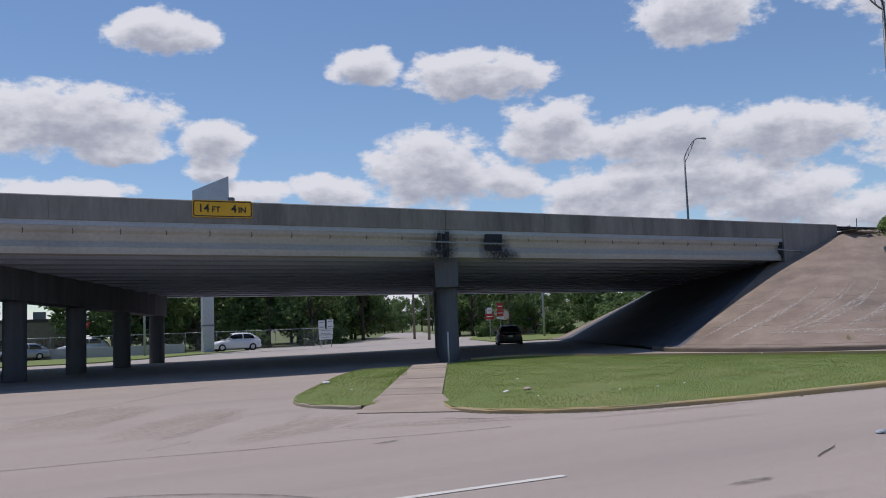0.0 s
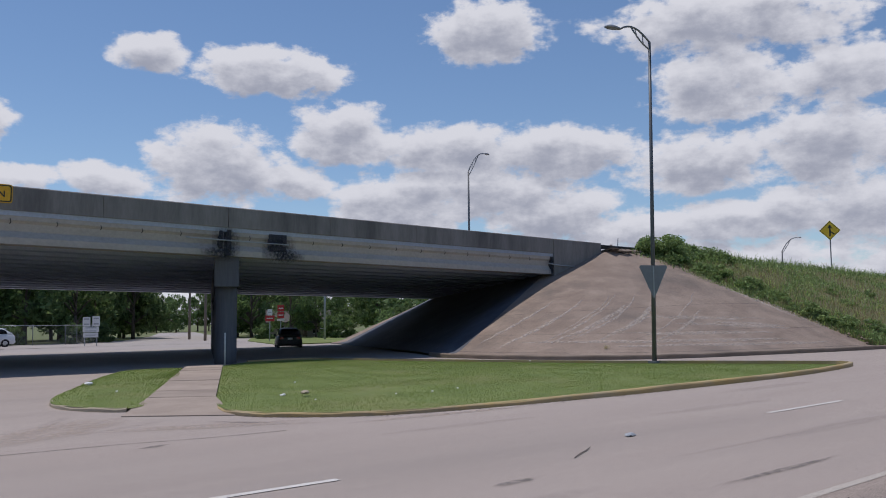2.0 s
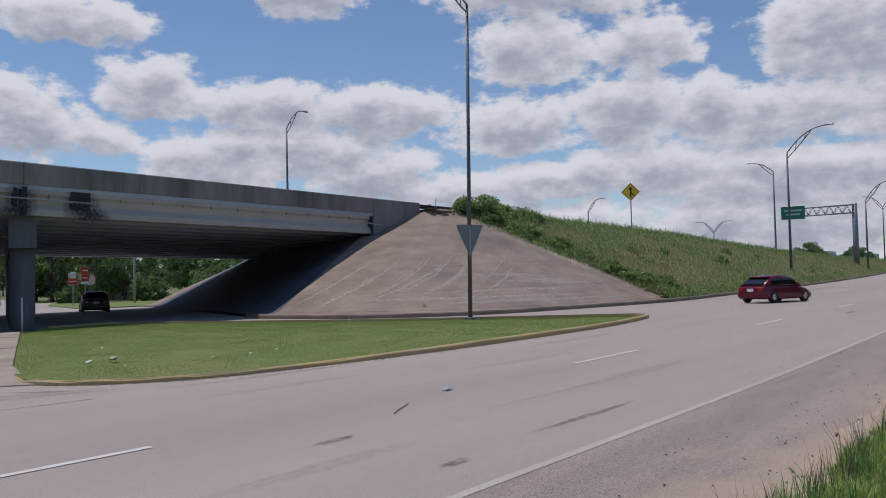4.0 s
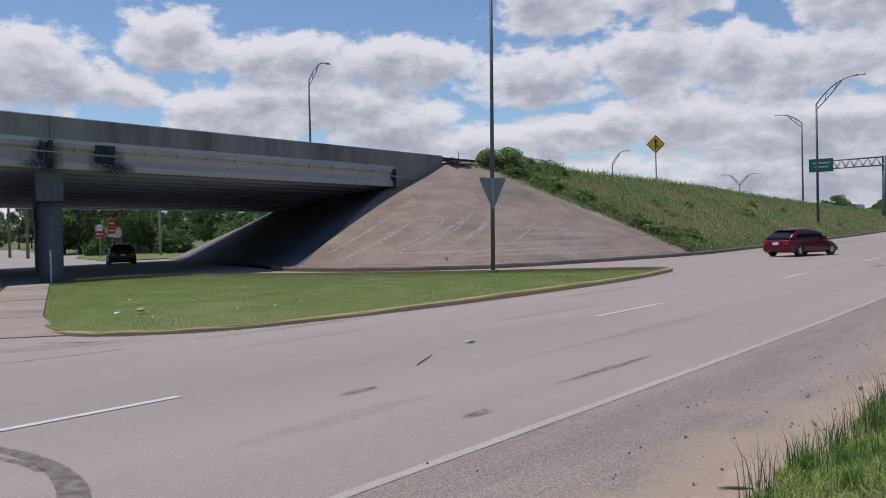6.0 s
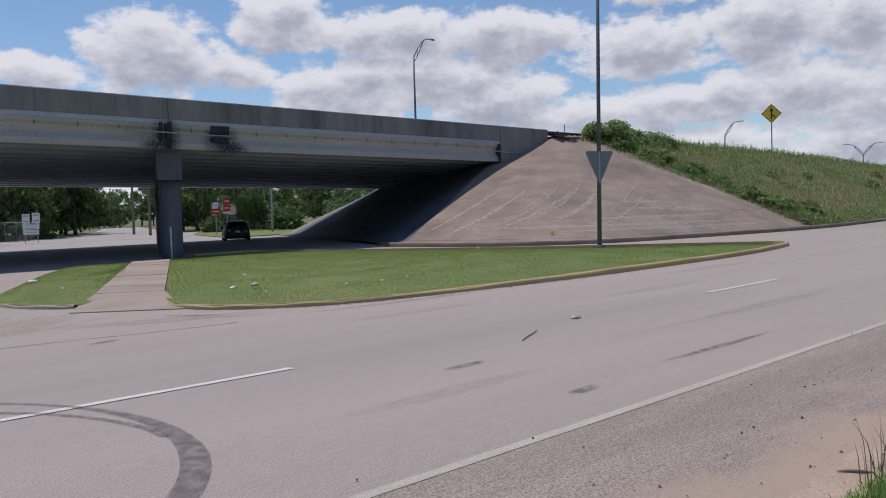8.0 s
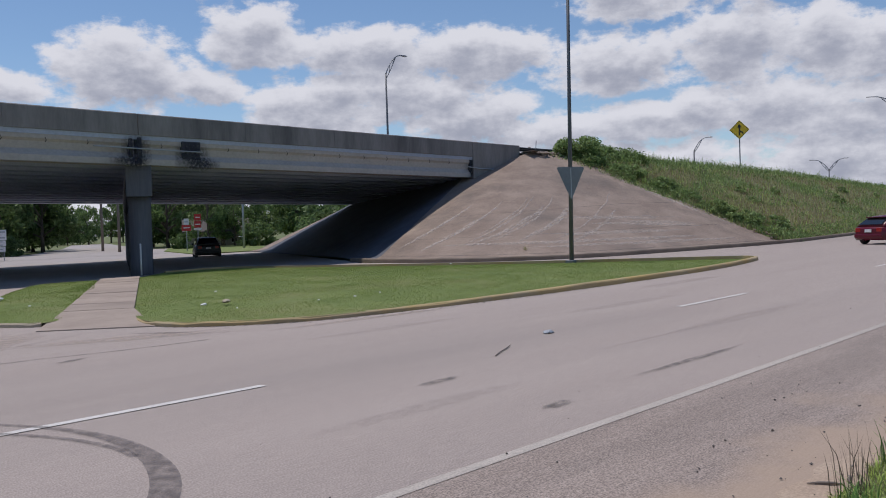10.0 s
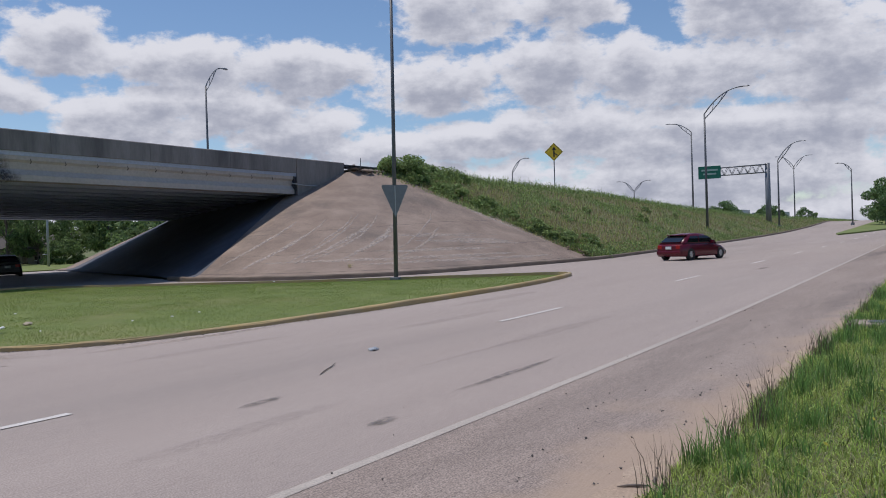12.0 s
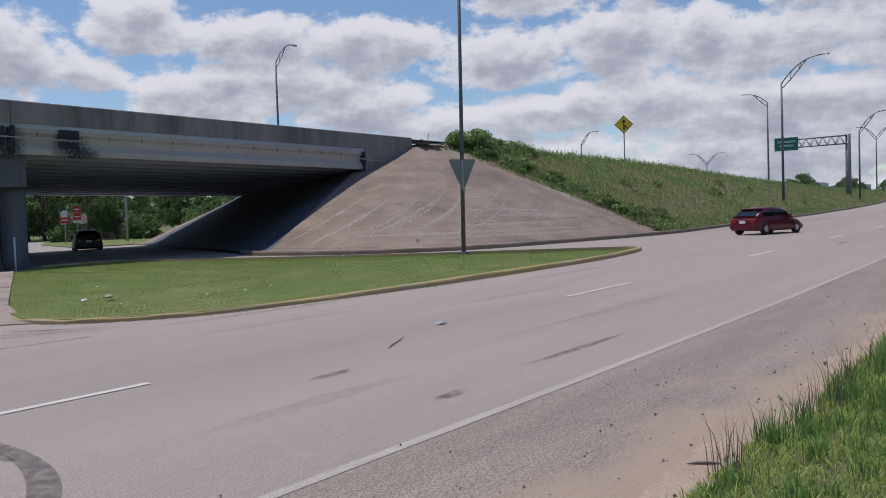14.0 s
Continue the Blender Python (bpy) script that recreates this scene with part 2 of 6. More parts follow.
M_KERB = surf("old_concrete_kerb", (0.36, 0.30, 0.22), (0.46, 0.38, 0.28), 0.8, 22.0, 0.9, 0.3, c3=(0.2, 0.17, 0.14), stain=0.5)
# darker than the other kerbs: the shade on its face is in the colour
M_DARKKERB = surf("dirty_brown_kerb_face_shade", (0.19, 0.145, 0.11), (0.27, 0.21, 0.165), 0.8, 22.0, 0.9, 0.3, c3=(0.12, 0.095, 0.075), stain=0.6)
M_YKERB = surf("kerb_with_worn_yellow_paint", (0.46, 0.31, 0.10), (0.42, 0.33, 0.20), 0.9, 22.0, 0.85, 0.3, c3=(0.25, 0.2, 0.15), stain=0.5)
M_WALK = surf("sidewalk_concrete", (0.30, 0.238, 0.195), (0.40, 0.322, 0.265), 0.9, 26.0, 0.9, 0.3, c3=(0.28, 0.22, 0.18), stain=0.6, thing=0.3)
M_CONC = surf("weathered_grey_concrete", (0.20, 0.185, 0.18), (0.275, 0.255, 0.245), 0.9, 6.0, 0.9, 0.25, c3=(0.10, 0.093, 0.095), stain=0.8, streak=(1.6, 1.6, 0.3))
M_BEAM = surf("pale_beam_concrete", (0.43, 0.39, 0.355), (0.50, 0.455, 0.42), 0.5, 9.0, 0.9, 0.2, c3=(0.27, 0.24, 0.22), stain=0.55, streak=(0.7, 1, 0.8))
# concrete under the deck: the blue cast of the shade is put into its colour
M_UNDER = surf("under_deck_concrete_blue_shade", (0.38, 0.425, 0.53), (0.44, 0.485, 0.59), 0.5, 12.0, 0.9, 0.2)
# sooty streaks on column concrete whose base colour also carries the deck's shade
M_COL = surf("column_concrete_soot_and_shade", (0.10, 0.103, 0.122), (0.155, 0.158, 0.178), 1.2, 14.0, 0.9, 0.25, c3=(0.08, 0.08, 0.095), stain=0.7, streak=(1.8, 1.8, 0.12))
M_SOOT = worn_film("soot_film", (0.03, 0.03, 0.04), (0.05, 0.05, 0.06), 1.0, True)
M_STAIN = surf("black_soot_stain", (0.035, 0.035, 0.045), (0.07, 0.07, 0.08), 2.0, 20.0, 0.95, 0.2)
M_SLOPE = surf("stained_slope_concrete", (0.222, 0.165, 0.132), (0.335, 0.258, 0.208), 0.9, 12.0, 0.92, 0.7, c3=(0.165, 0.132, 0.112), stain=0.8, streak=(0.8, 0.8, 1.0), speck=0.35)
# slope concrete in dark blue-grey: the deck's shade is put into the colour
M_UNDERSLOPE = surf("slope_concrete_painted_shade", (0.085, 0.092, 0.115), (0.125, 0.132, 0.155), 0.9, 9.0, 0.92, 0.4, c3=(0.065, 0.07, 0.085), stain=0.7)
M_LAWN = surf("mown_lawn", (0.135, 0.18, 0.045), (0.185, 0.225, 0.065), 0.9, 40.0, 0.95, 0.6, c3=(0.25, 0.235, 0.10), stain=0.6)
M_GROUND = surf("rough_grass_ground", (0.11, 0.14, 0.045), (0.15, 0.17, 0.06), 0.25, 9.0, 0.95, 0.8, c3=(0.21, 0.17, 0.1), stain=0.6)
M_BANK = surf("weedy_bank_soil", (0.13, 0.155, 0.06), (0.19, 0.19, 0.085), 0.3, 8.0, 0.95, 0.8, c3=(0.29, 0.22, 0.13), stain=0.6)
M_BLADE = leafy("grass_blades", (0.29, 0.42, 0.09), (0.51, 0.58, 0.175), 1.4, 0.5, 0.5)
M_TUFT = leafy("dark_tuft_blades", (0.13, 0.265, 0.068), (0.24, 0.37, 0.105), 1.1, 0.45, 0.45)
M_SEED = leafy("dark_seed_stalks", (0.12, 0.10, 0.07), (0.17, 0.13, 0.09), 0.5)
M_STRAW = leafy("dry_grass_blades", (0.56, 0.50, 0.30), (0.46, 0.44, 0.24), 0.7)
M_WEED = leafy("weed_leaves", (0.20, 0.29, 0.10), (0.30, 0.38, 0.15), 0.9, 0.55, 0.4)
M_REDWEED = leafy("brownish_weed_heads", (0.40, 0.30, 0.185), (0.33, 0.315, 0.155), 0.5)
M_LAWNB = leafy("mown_blades", (0.215, 0.29, 0.065), (0.30, 0.365, 0.095), 0.6)
M_FLOWER = leafy("yellow_flower_heads", (0.7, 0.6, 0.08), (0.75, 0.65, 0.12), 0.2)
M_LEAF = leafy("tree_leaves", (0.115, 0.185, 0.065), (0.185, 0.255, 0.10), 0.9, 0.5, 0.48)
M_DARKLEAF = leafy("dark_glossy_leaves", (0.12, 0.205, 0.08), (0.205, 0.295, 0.125), 1.2, 0.32, 0.4)
M_BRIGHTLEAF = leafy("bright_leaves", (0.17, 0.265, 0.09), (0.27, 0.36, 0.14), 1.0, 0.4, 0.45)
M_BARK = surf("grey_bark", (0.10, 0.08, 0.065), (0.16, 0.13, 0.11), 3.0, 25.0, 0.95, 0.8, streak=(1, 1, 0.3))
M_STEEL = surf("dull_galvanised_steel", (0.18, 0.19, 0.21), (0.23, 0.24, 0.26), 1.0, 20.0, 0.5, 0.05, 0.4)
M_SIGNBACK = surf("grey_sign_back", (0.36, 0.38, 0.4), (0.42, 0.44, 0.46), 2.0, 20.0, 0.5, 0.03, 0.3)
M_POLE = surf("dark_weathered_lamp_pole", (0.105, 0.11, 0.12), (0.14, 0.145, 0.155), 0.8, 14.0, 0.55, 0.05, 0.3)
M_YELLOW = surf("yellow_sign_sheeting", (0.78, 0.42, 0.02), (0.72, 0.38, 0.02), 1.0, 15.0, 0.5, 0.0)
M_MERGE = surf("bright_yellow_sign_sheeting", (0.8, 0.55, 0.03), (0.75, 0.5, 0.03), 1.0, 15.0, 0.5, 0.0)
M_BLACK = surf("black_lettering", (0.02, 0.02, 0.02), (0.03, 0.03, 0.03), 2.0, 20.0, 0.6, 0.0)
M_GREEN = surf("green_sign_sheeting", (0.0, 0.13, 0.085), (0.0, 0.11, 0.07), 1.0, 15.0, 0.5, 0.0)
M_WHITE = surf("white_paint", (0.78, 0.78, 0.77), (0.72, 0.72, 0.71), 1.0, 12.0, 0.5, 0.0)
M_RED = surf("red_sign_sheeting", (0.5, 0.03, 0.03), (0.45, 0.03, 0.03), 1.0, 12.0, 0.5, 0.0)
M_CARRED = surf("dark_red_car_paint", (0.115, 0.006, 0.02), (0.105, 0.006, 0.018), 1.0, 20.0, 0.25, 0.0)
M_CARWHITE = surf("white_car_paint", (0.75, 0.76, 0.78), (0.7, 0.71, 0.73), 1.0, 20.0, 0.3, 0.0)
# black stands for the red car's paint in deep shade
M_CARDARK = surf("shade_black_car_paint", (0.008, 0.008, 0.011), (0.01, 0.01, 0.013), 1.0, 20.0, 0.4, 0.0)
M_GLASS = glassy("tinted_car_glass", (0.012, 0.014, 0.017))
M_TYRE = surf("tyre_rubber", (0.02, 0.02, 0.02), (0.03, 0.03, 0.03), 8.0, 60.0, 0.9, 0.2)
M_RIM = surf("alloy_rim", (0.55, 0.56, 0.58), (0.6, 0.6, 0.62), 3.0, 30.0, 0.35, 0.0, 0.6)
M_LAMPRED = glassy("red_tail_lens", (0.35, 0.01, 0.01), 0.2)
M_WOOD = surf("grey_timber", (0.17, 0.14, 0.12), (0.22, 0.19, 0.16), 1.5, 20.0, 0.9, 0.4, streak=(1, 1, 0.2))
M_STONE = surf("tan_stone_wall", (0.24, 0.215, 0.175), (0.31, 0.275, 0.225), 1.5, 10.0, 0.9, 0.4)
M_ROOF = surf("brown_shingle_roof", (0.085, 0.075, 0.07), (0.115, 0.10, 0.09), 1.5, 12.0, 0.9, 0.4)
M_FARWALL = surf("pale_building_wall", (0.5, 0.5, 0.5), (0.58, 0.58, 0.57), 0.2, 6.0, 0.9, 0.0)


# ---- mesh tools ----
def part(name, bm, material, parent=None, label=""):
    """One mesh object from a bmesh, under a thing or a part."""
    me = bpy.data.meshes.new(name)
    bm.to_mesh(me)
    bm.free()
    ob = new(name, me)
    for m in material if isinstance(material, (list, tuple)) else (material,):
        me.materials.append(m)
    if parent is not None:
        ob.parent = parent
        ob.matrix_parent_inverse = Matrix.Identity(4)
    if label:
        ob["label"] = label
    return ob


def base(name, m, label, category, group="", kind=""):
    """The Empty at the base of a thing."""
    ob = new(name)
    ob.empty_display_size = 0.2
    ob.matrix_world = m
    return tagged(ob, label, category, group, kind)


def box(bm, x0, x1, y0, y1, z0, z1, bevel=0.0):
    vs = [bm.verts.new((x, y, z)) for x in (x0, x1) for y in (y0, y1) for z in (z0, z1)]
    fs = [bm.faces.new([vs[i] for i in q]) for q in ((0, 1, 3, 2), (4, 6, 7, 5), (0, 4, 5, 1), (2, 3, 7, 6), (0, 2, 6, 4), (1, 5, 7, 3))]
    if bevel:
        bmesh.ops.bevel(bm, geom=list({e for f in fs for e in f.edges}), offset=bevel, segments=2, affect="EDGES", profile=0.6)
    return vs


def tube(bm, points, radii, sides=10, caps=True):
    """A round tapered bar along points."""
    rings = []
    n = len(points)
    pts = [Vector(p) for p in points]
    for i, p in enumerate(pts):
        d = (pts[min(i + 1, n - 1)] - pts[max(i - 1, 0)]).normalized()
        side = d.cross(Vector((0, 0, 1)))
        side = side.normalized() if side.length > 1e-3 else Vector((1, 0, 0))
        up = side.cross(d)
        r = radii[i] if isinstance(radii, (list, tuple)) else radii
        rings.append([bm.verts.new(p + r * (math.cos(a) * side + math.sin(a) * up)) for a in (2 * math.pi * k / sides for k in range(sides))])
    for a, b in zip(rings, rings[1:]):
        for k in range(sides):
            f = bm.faces.new((a[k], a[(k + 1) % sides], b[(k + 1) % sides], b[k]))
            f.smooth = True
    if caps:
        bm.faces.new(rings[0][::-1])
        bm.faces.new(rings[-1])


def extrude_poly(bm, pts, depth_vec):
    """A closed prism from a planar polygon."""
    a = [bm.verts.new(p) for p in pts]
    b = [bm.verts.new(Vector(p) + Vector(depth_vec)) for p in pts]
    n = len(pts)
    bm.faces.new(a[::-1])
    bm.faces.new(b)
    for k in range(n):
        bm.faces.new((a[k], a[(k + 1) % n], b[(k + 1) % n], b[k]))
    bmesh.ops.recalc_face_normals(bm, faces=bm.faces)


def tri_mesh(name, verts, tris, material, smooth=False):
    """An object from arrays of vertices and triangles."""
    me = bpy.data.meshes.new(name)
    verts, tris = np.asarray(verts, np.float32), np.asarray(tris, np.int32)
    me.vertices.add(len(verts))
    me.vertices.foreach_set("co", verts.ravel())
    me.loops.add(tris.size)
    me.loops.foreach_set("vertex_index", tris.ravel())
    me.polygons.add(len(tris))
    me.polygons.foreach_set("loop_start", np.arange(0, tris.size, 3, dtype=np.int32))
    me.polygons.foreach_set("loop_total", np.full(len(tris), 3, np.int32))
    me.polygons.foreach_set("use_smooth", np.full(len(tris), smooth))
    me.update(calc_edges=True)
    me.materials.append(material)
    return new(name, me)


def sheet(name, xs, ys, height, material, smooth=True):
    """A height field over a grid of lines."""
    X, Y = np.meshgrid(xs, ys, indexing="ij")
    Z = np.vectorize(height)(X, Y)
    v = np.stack([X, Y, Z], -1).reshape(-1, 3)
    i = np.arange(len(xs) * len(ys)).reshape(len(xs), len(ys))
    a, b, c, d = i[:-1, :-1].ravel(), i[1:, :-1].ravel(), i[1:, 1:].ravel(), i[:-1, 1:].ravel()
    return tri_mesh(name, v, np.concatenate([np.stack([a, b, c], 1), np.stack([a, c, d], 1)]), material, smooth)


def ruled(rows):
    """Vertices and triangles of a surface through rows of equally many points."""
    v = np.asarray(rows, float)
    i = np.arange(v.shape[0] * v.shape[1]).reshape(v.shape[:2])
    a, b, c, d = i[:-1, :-1].ravel(), i[1:, :-1].ravel(), i[1:, 1:].ravel(), i[:-1, 1:].ravel()
    return v.reshape(-1, 3), np.concatenate([np.stack([a, b, c], 1), np.stack([a, c, d], 1)])


def blades(name, pts, height, width, lean, material, rng, label="", category="grass"):
    """Many thin bent blades standing at pts, as one mesh."""
    n = len(pts)
    h = height * rng.uniform(0.45, 1.15, n)
    w = width * rng.uniform(0.6, 1.3, n)
    a, b = rng.uniform(0, 2 * np.pi, n), rng.uniform(0, 2 * np.pi, n)
    l = lean * rng.uniform(0.1, 1.0, n) * h
    side = np.stack([np.cos(a), np.sin(a), 0 * a], 1) * w[:, None] / 2
    off = np.stack([np.cos(b), np.sin(b), 0 * b], 1)
    up = np.array([0, 0, 1.0])
    mid = pts + up * (0.6 * h)[:, None] + off * (0.35 * l)[:, None]
    tip = pts + up * h[:, None] + off * l[:, None]
    v = np.stack([pts - side - up * 0.02, pts + side - up * 0.02, mid - side * 0.7, mid + side * 0.7, tip], 1).reshape(-1, 3)
    k = np.arange(n)[:, None] * 5
    tris = np.concatenate([k + [0, 1, 3], k + [0, 3, 2], k + [2, 3, 4]])
    return tagged(tri_mesh(name, v, tris, material), label, category, kind="stuff")


def leaf_cards(centres, size, rng, droop=0.3):
    """Small folded leaves, two triangles each, about the centres."""
    n = len(centres)
    d = rng.normal(size=(n, 3))
    d[:, 2] -= droop
    d /= np.linalg.norm(d, axis=1)[:, None]
    e = np.cross(d, rng.normal(size=(n, 3)))
    e /= np.linalg.norm(e, axis=1)[:, None] + 1e-9
    s = size * rng.uniform(0.6, 1.4, n)[:, None]
    v = np.stack([centres - d * s, centres + e * s * 0.45, centres + d * s, centres - e * s * 0.45], 1).reshape(-1, 3)
    k = np.arange(n)[:, None] * 4
    return v, np.concatenate([k + [0, 1, 2], k + [0, 2, 3]])

# ---- lie of the land ----
def gz(x):
    """The height of the ground: level at first, then a gentle rise along the road."""
    r = max(0.0, min(x, 230.0) - 15.0)
    q = max(0.0, min(x, 185.0) - 70.0)
    return 0.0042 * min(r, 160.0) + 0.00014 * q * q


def bend(x):
    """How far the road has drifted to +y."""
    d = x - 12.0
    return 0.03 * (d + math.sqrt(d * d + 60.0)) / 2 - 0.05


def poly_at(pts, s):
    """The point at the share s of a polyline's length, and its direction."""
    seg = [math.dist(a, b) for a, b in zip(pts, pts[1:])]
    want = s * sum(seg)
    for a, b, l in zip(pts, pts[1:], seg):
        if want <= l or b is pts[-1]:
            k = min(1.0, want / l)
            return tuple(p + k * (q - p) for p, q in zip(a, b))
        want -= l


def smooth_line(pts, n=6):
    """A Catmull-Rom curve through points."""
    out = []
    P = [pts[0], *pts, pts[-1]]
    for i in range(1, len(P) - 2):
        p0, p1, p2, p3 = (np.array(q, float) for q in P[i - 1:i + 3])
        for k in range(n):
            t = k / n
            out.append(tuple(0.5 * (2 * p1 + (p2 - p0) * t + (2 * p0 - 5 * p1 + 4 * p2 - p3) * t * t + (3 * p1 - p0 - 3 * p2 + p3) * t ** 3)))
    out.append(tuple(float(v) for v in pts[-1]))
    return out


rng = np.random.default_rng(4)
wide = [-1800, -900, -450, -250, -150, -100, -70, -50, -35, -20, -10, 0, 10, 20, 30, 40, 50, 60, 70, 80, 90, 100, 110, 120, 130, 140, 150, 160, 170, 185, 210, 250, 350, 500, 900, 1800]
ground = sheet("ground", wide, [-1500, -700, -300, -150, -80, -40, -20, -10, 0, 10, 20, 30, 40, 60, 80, 110, 160, 250, 500, 1000, 1800], lambda x, y: gz(x) - 0.03, M_GROUND)
tagged(ground, "rough green grass ground reaching the horizon", "ground", kind="structure")

# the foot of the bank: under the bridge, round the corner, then along the road
FOOT = smooth_line([(72.0, 66.5), (57.0, 64.6), (45.0, 62.6), (41.2, 60.4), (40.4, 58.0), (36.0, 49.6), (30.6, 36.8), (27.6, 31.4), (27.5, 25.9), (30.7, 21.4), (38.0, 19.4), (46.5, 18.2), (56.0, 18.7), (75.0, 20.1), (100.0, 21.3), (130.0, 22.3), (170.0, 24.0), (215.0, 26.0)], 5)


def far_kerb(x):
    """y of the bank's foot beside the road."""
    best = 20.0
    for a, b in zip(FOOT, FOOT[1:]):
        if a[0] <= x <= b[0] and a[1] < 30:
            best = a[1] + (b[1] - a[1]) * (x - a[0]) / (b[0] - a[0] + 1e-9)
    return best if x < 215 else 26.0


def near_edge(x):
    """y of the ragged edge between road and verge."""
    return 1.62 + bend(x) * 0.95 + 0.16 * noise.noise(Vector((x * 0.8, 3, 0))) + 0.08 * noise.noise(Vector((x * 2.9, 9, 0))) + 0.05 * noise.noise(Vector((x * 8.0, 5, 0)))


def strip(name, xs, lo, hi, lift, material, across=6, label="", kind="structure", crown=0.0):
    rows = [[(x, lo(x) + (hi(x) - lo(x)) * k / across, gz(x) + lift) for k in range(across + 1)] for x in xs]
    v, t = ruled(rows)
    return tagged(tri_mesh(name, v, t, material, True), label, name, kind=kind)


xs_road = [-160, -120, -80, -50, -30, -20, -12, *np.arange(-6, 40, 0.35), *np.arange(40, 120, 2.5), *np.arange(120, 262, 5)]
road = strip("road", xs_road, near_edge, lambda x: 34.0 if x < 27 else far_kerb(x) + 0.05, 0.0, M_ROAD, 10, "pale worn asphalt frontage road with faded markings")
strip("road_shoulder", [-20, -12, *np.arange(-6, 40, 0.35), *np.arange(40, 120, 2.5), *np.arange(120, 200, 5)], near_edge, lambda x: 3.785 + bend(x) * 0.95, 0.0035, M_SHOULDER, 8, "gritty darker asphalt shoulder beside the edge line")


def sand_width(x):
    w = 0.34 + 0.26 * noise.noise(Vector((x * 0.5, 1, 0))) + 0.1 * noise.noise(Vector((x * 1.9, 2, 0)))
    return max(0.04, w * (0.9 if x < 9 else max(0.3, 1.2 - (x - 9) / 10)))


strip("dirt_edge", list(np.arange(-6, 60, 0.1)), lambda x: near_edge(x) - 0.8, lambda x: near_edge(x) + 0.9 * sand_width(x), 0.007, M_DIRT, 6, "sandy dirt washed along the road edge")


def verge_z(x, y):
    d = near_edge(x) - y
    return gz(x) + 0.012 + 0.1 * min(1.0, max(0.0, d) / 1.2) + 0.05 * noise.noise(Vector((x, y, 0)) * 0.6) * min(1, max(0, d))


v, t = ruled([[(x, near_edge(x) + 0.04 - d, verge_z(x, near_edge(x) - d)) for d in (0, 0.2, 0.5, 0.9, 1.4, 2, 3, 4, 6, 9, 14, 22, 34)] for x in [-40, -20, -10, *np.arange(-6, 40, 0.3), *np.arange(40, 130, 3), *np.arange(130, 260, 10)]])
tagged(tri_mesh("verge", v, t, M_VERGE, True), "overgrown grass verge beside the road", "verge", kind="structure")

# the street that passes under the bridge, at a slant
SK = 0.5
street_rows = [[(x0 + SK * (w - 33) + 0.0, w, gz(x0 + SK * (w - 33)) - 0.006 + 0.002) for x0 in np.linspace(-48, 28.6, 12)] for w in (31, 33, 40, 50, 60, 68, 72)]
v, t = ruled(street_rows)
street = tagged(tri_mesh("street", v, t, M_STREET, True), "asphalt street passing under the bridge", "street", kind="structure")
v, t = ruled([[(x, w, gz(x) + 0.004) for x in np.linspace(a, b, 8)] for w, a, b in ((72, -28, 50), (76, -20, 56), (82, 18, 62), (96, 38, 50), (130, 56, 66), (190, 84, 92))])
tagged(tri_mesh("street_beyond", v, t, M_STREET, True), "pale street leading away between trees", "street", kind="structure")
v, t = ruled([[(x, w, gz(x) + 0.002) for x in (-200, -120, -60, 0, 30)] for w in (72, 75.5)])
tagged(tri_mesh("far_road", v, t, M_STREET, True), "far frontage road behind the bridge", "road", kind="structure")


# ---- kerbs, islands and sidewalk ----
def kerb_line(name, pts, closed, width, rise, material, label, inward=1.0):
    """A kerb of rounded section along a line, its face on the line."""
    n = len(pts)
    rows = []
    for i, p in enumerate(pts):
        a = np.array(pts[(i - 1) % n] if closed or i else pts[i], float)
        b = np.array(pts[(i + 1) % n] if closed or i < n - 1 else pts[i], float)
        d = b - a
        d /= np.linalg.norm(d) + 1e-9
        nrm = np.array([-d[1], d[0]]) * inward
        z = gz(p[0])
        wob = 0.012 * math.sin(i * 2.3)
        high = rise(p[0]) if callable(rise) else rise
        rows.append([(p[0] + nrm[0] * o, p[1] + nrm[1] * o, z + h) for o, h in ((0, -0.05), (0.01, high * 0.75 + wob), (0.035, high + wob), (width - 0.02, high + 0.01), (width, -0.05))])
    if closed:
        rows.append(rows[0])
    else:
        # closed ends
        rows = [[tuple(np.mean(rows[0], 0))] * 5, *rows, [tuple(np.mean(rows[-1], 0))] * 5]
    v, t = ruled(rows)
    return tagged(tri_mesh(name, v, t, material, False), label, "kerb", kind="structure")


ISLE_A = smooth_line([(14.6, 31.0), (12.6, 30.9), (10.6, 28.0), (8.2, 23.6), (6.4, 20.0), (5.9, 18.0), (6.45, 16.5), (7.2, 16.8), (8.6, 19.3), (11.3, 24.2)], 4)
ISLE_B = smooth_line([(15.6, 30.4), (12.4, 24.1), (8.95, 17.6), (8.2, 16.0), (7.75, 14.4), (8.5, 13.1), (10.4, 12.15), (15.3, 11.8), (20.0, 11.75), (25.0, 11.95), (29.6, 12.7), (30.6, 13.4), (30.2, 14.5), (28.6, 17.2), (26.4, 21.0), (24.2, 26.3), (22.4, 31.5), (21.6, 33.6), (18.6, 33.4)], 4)


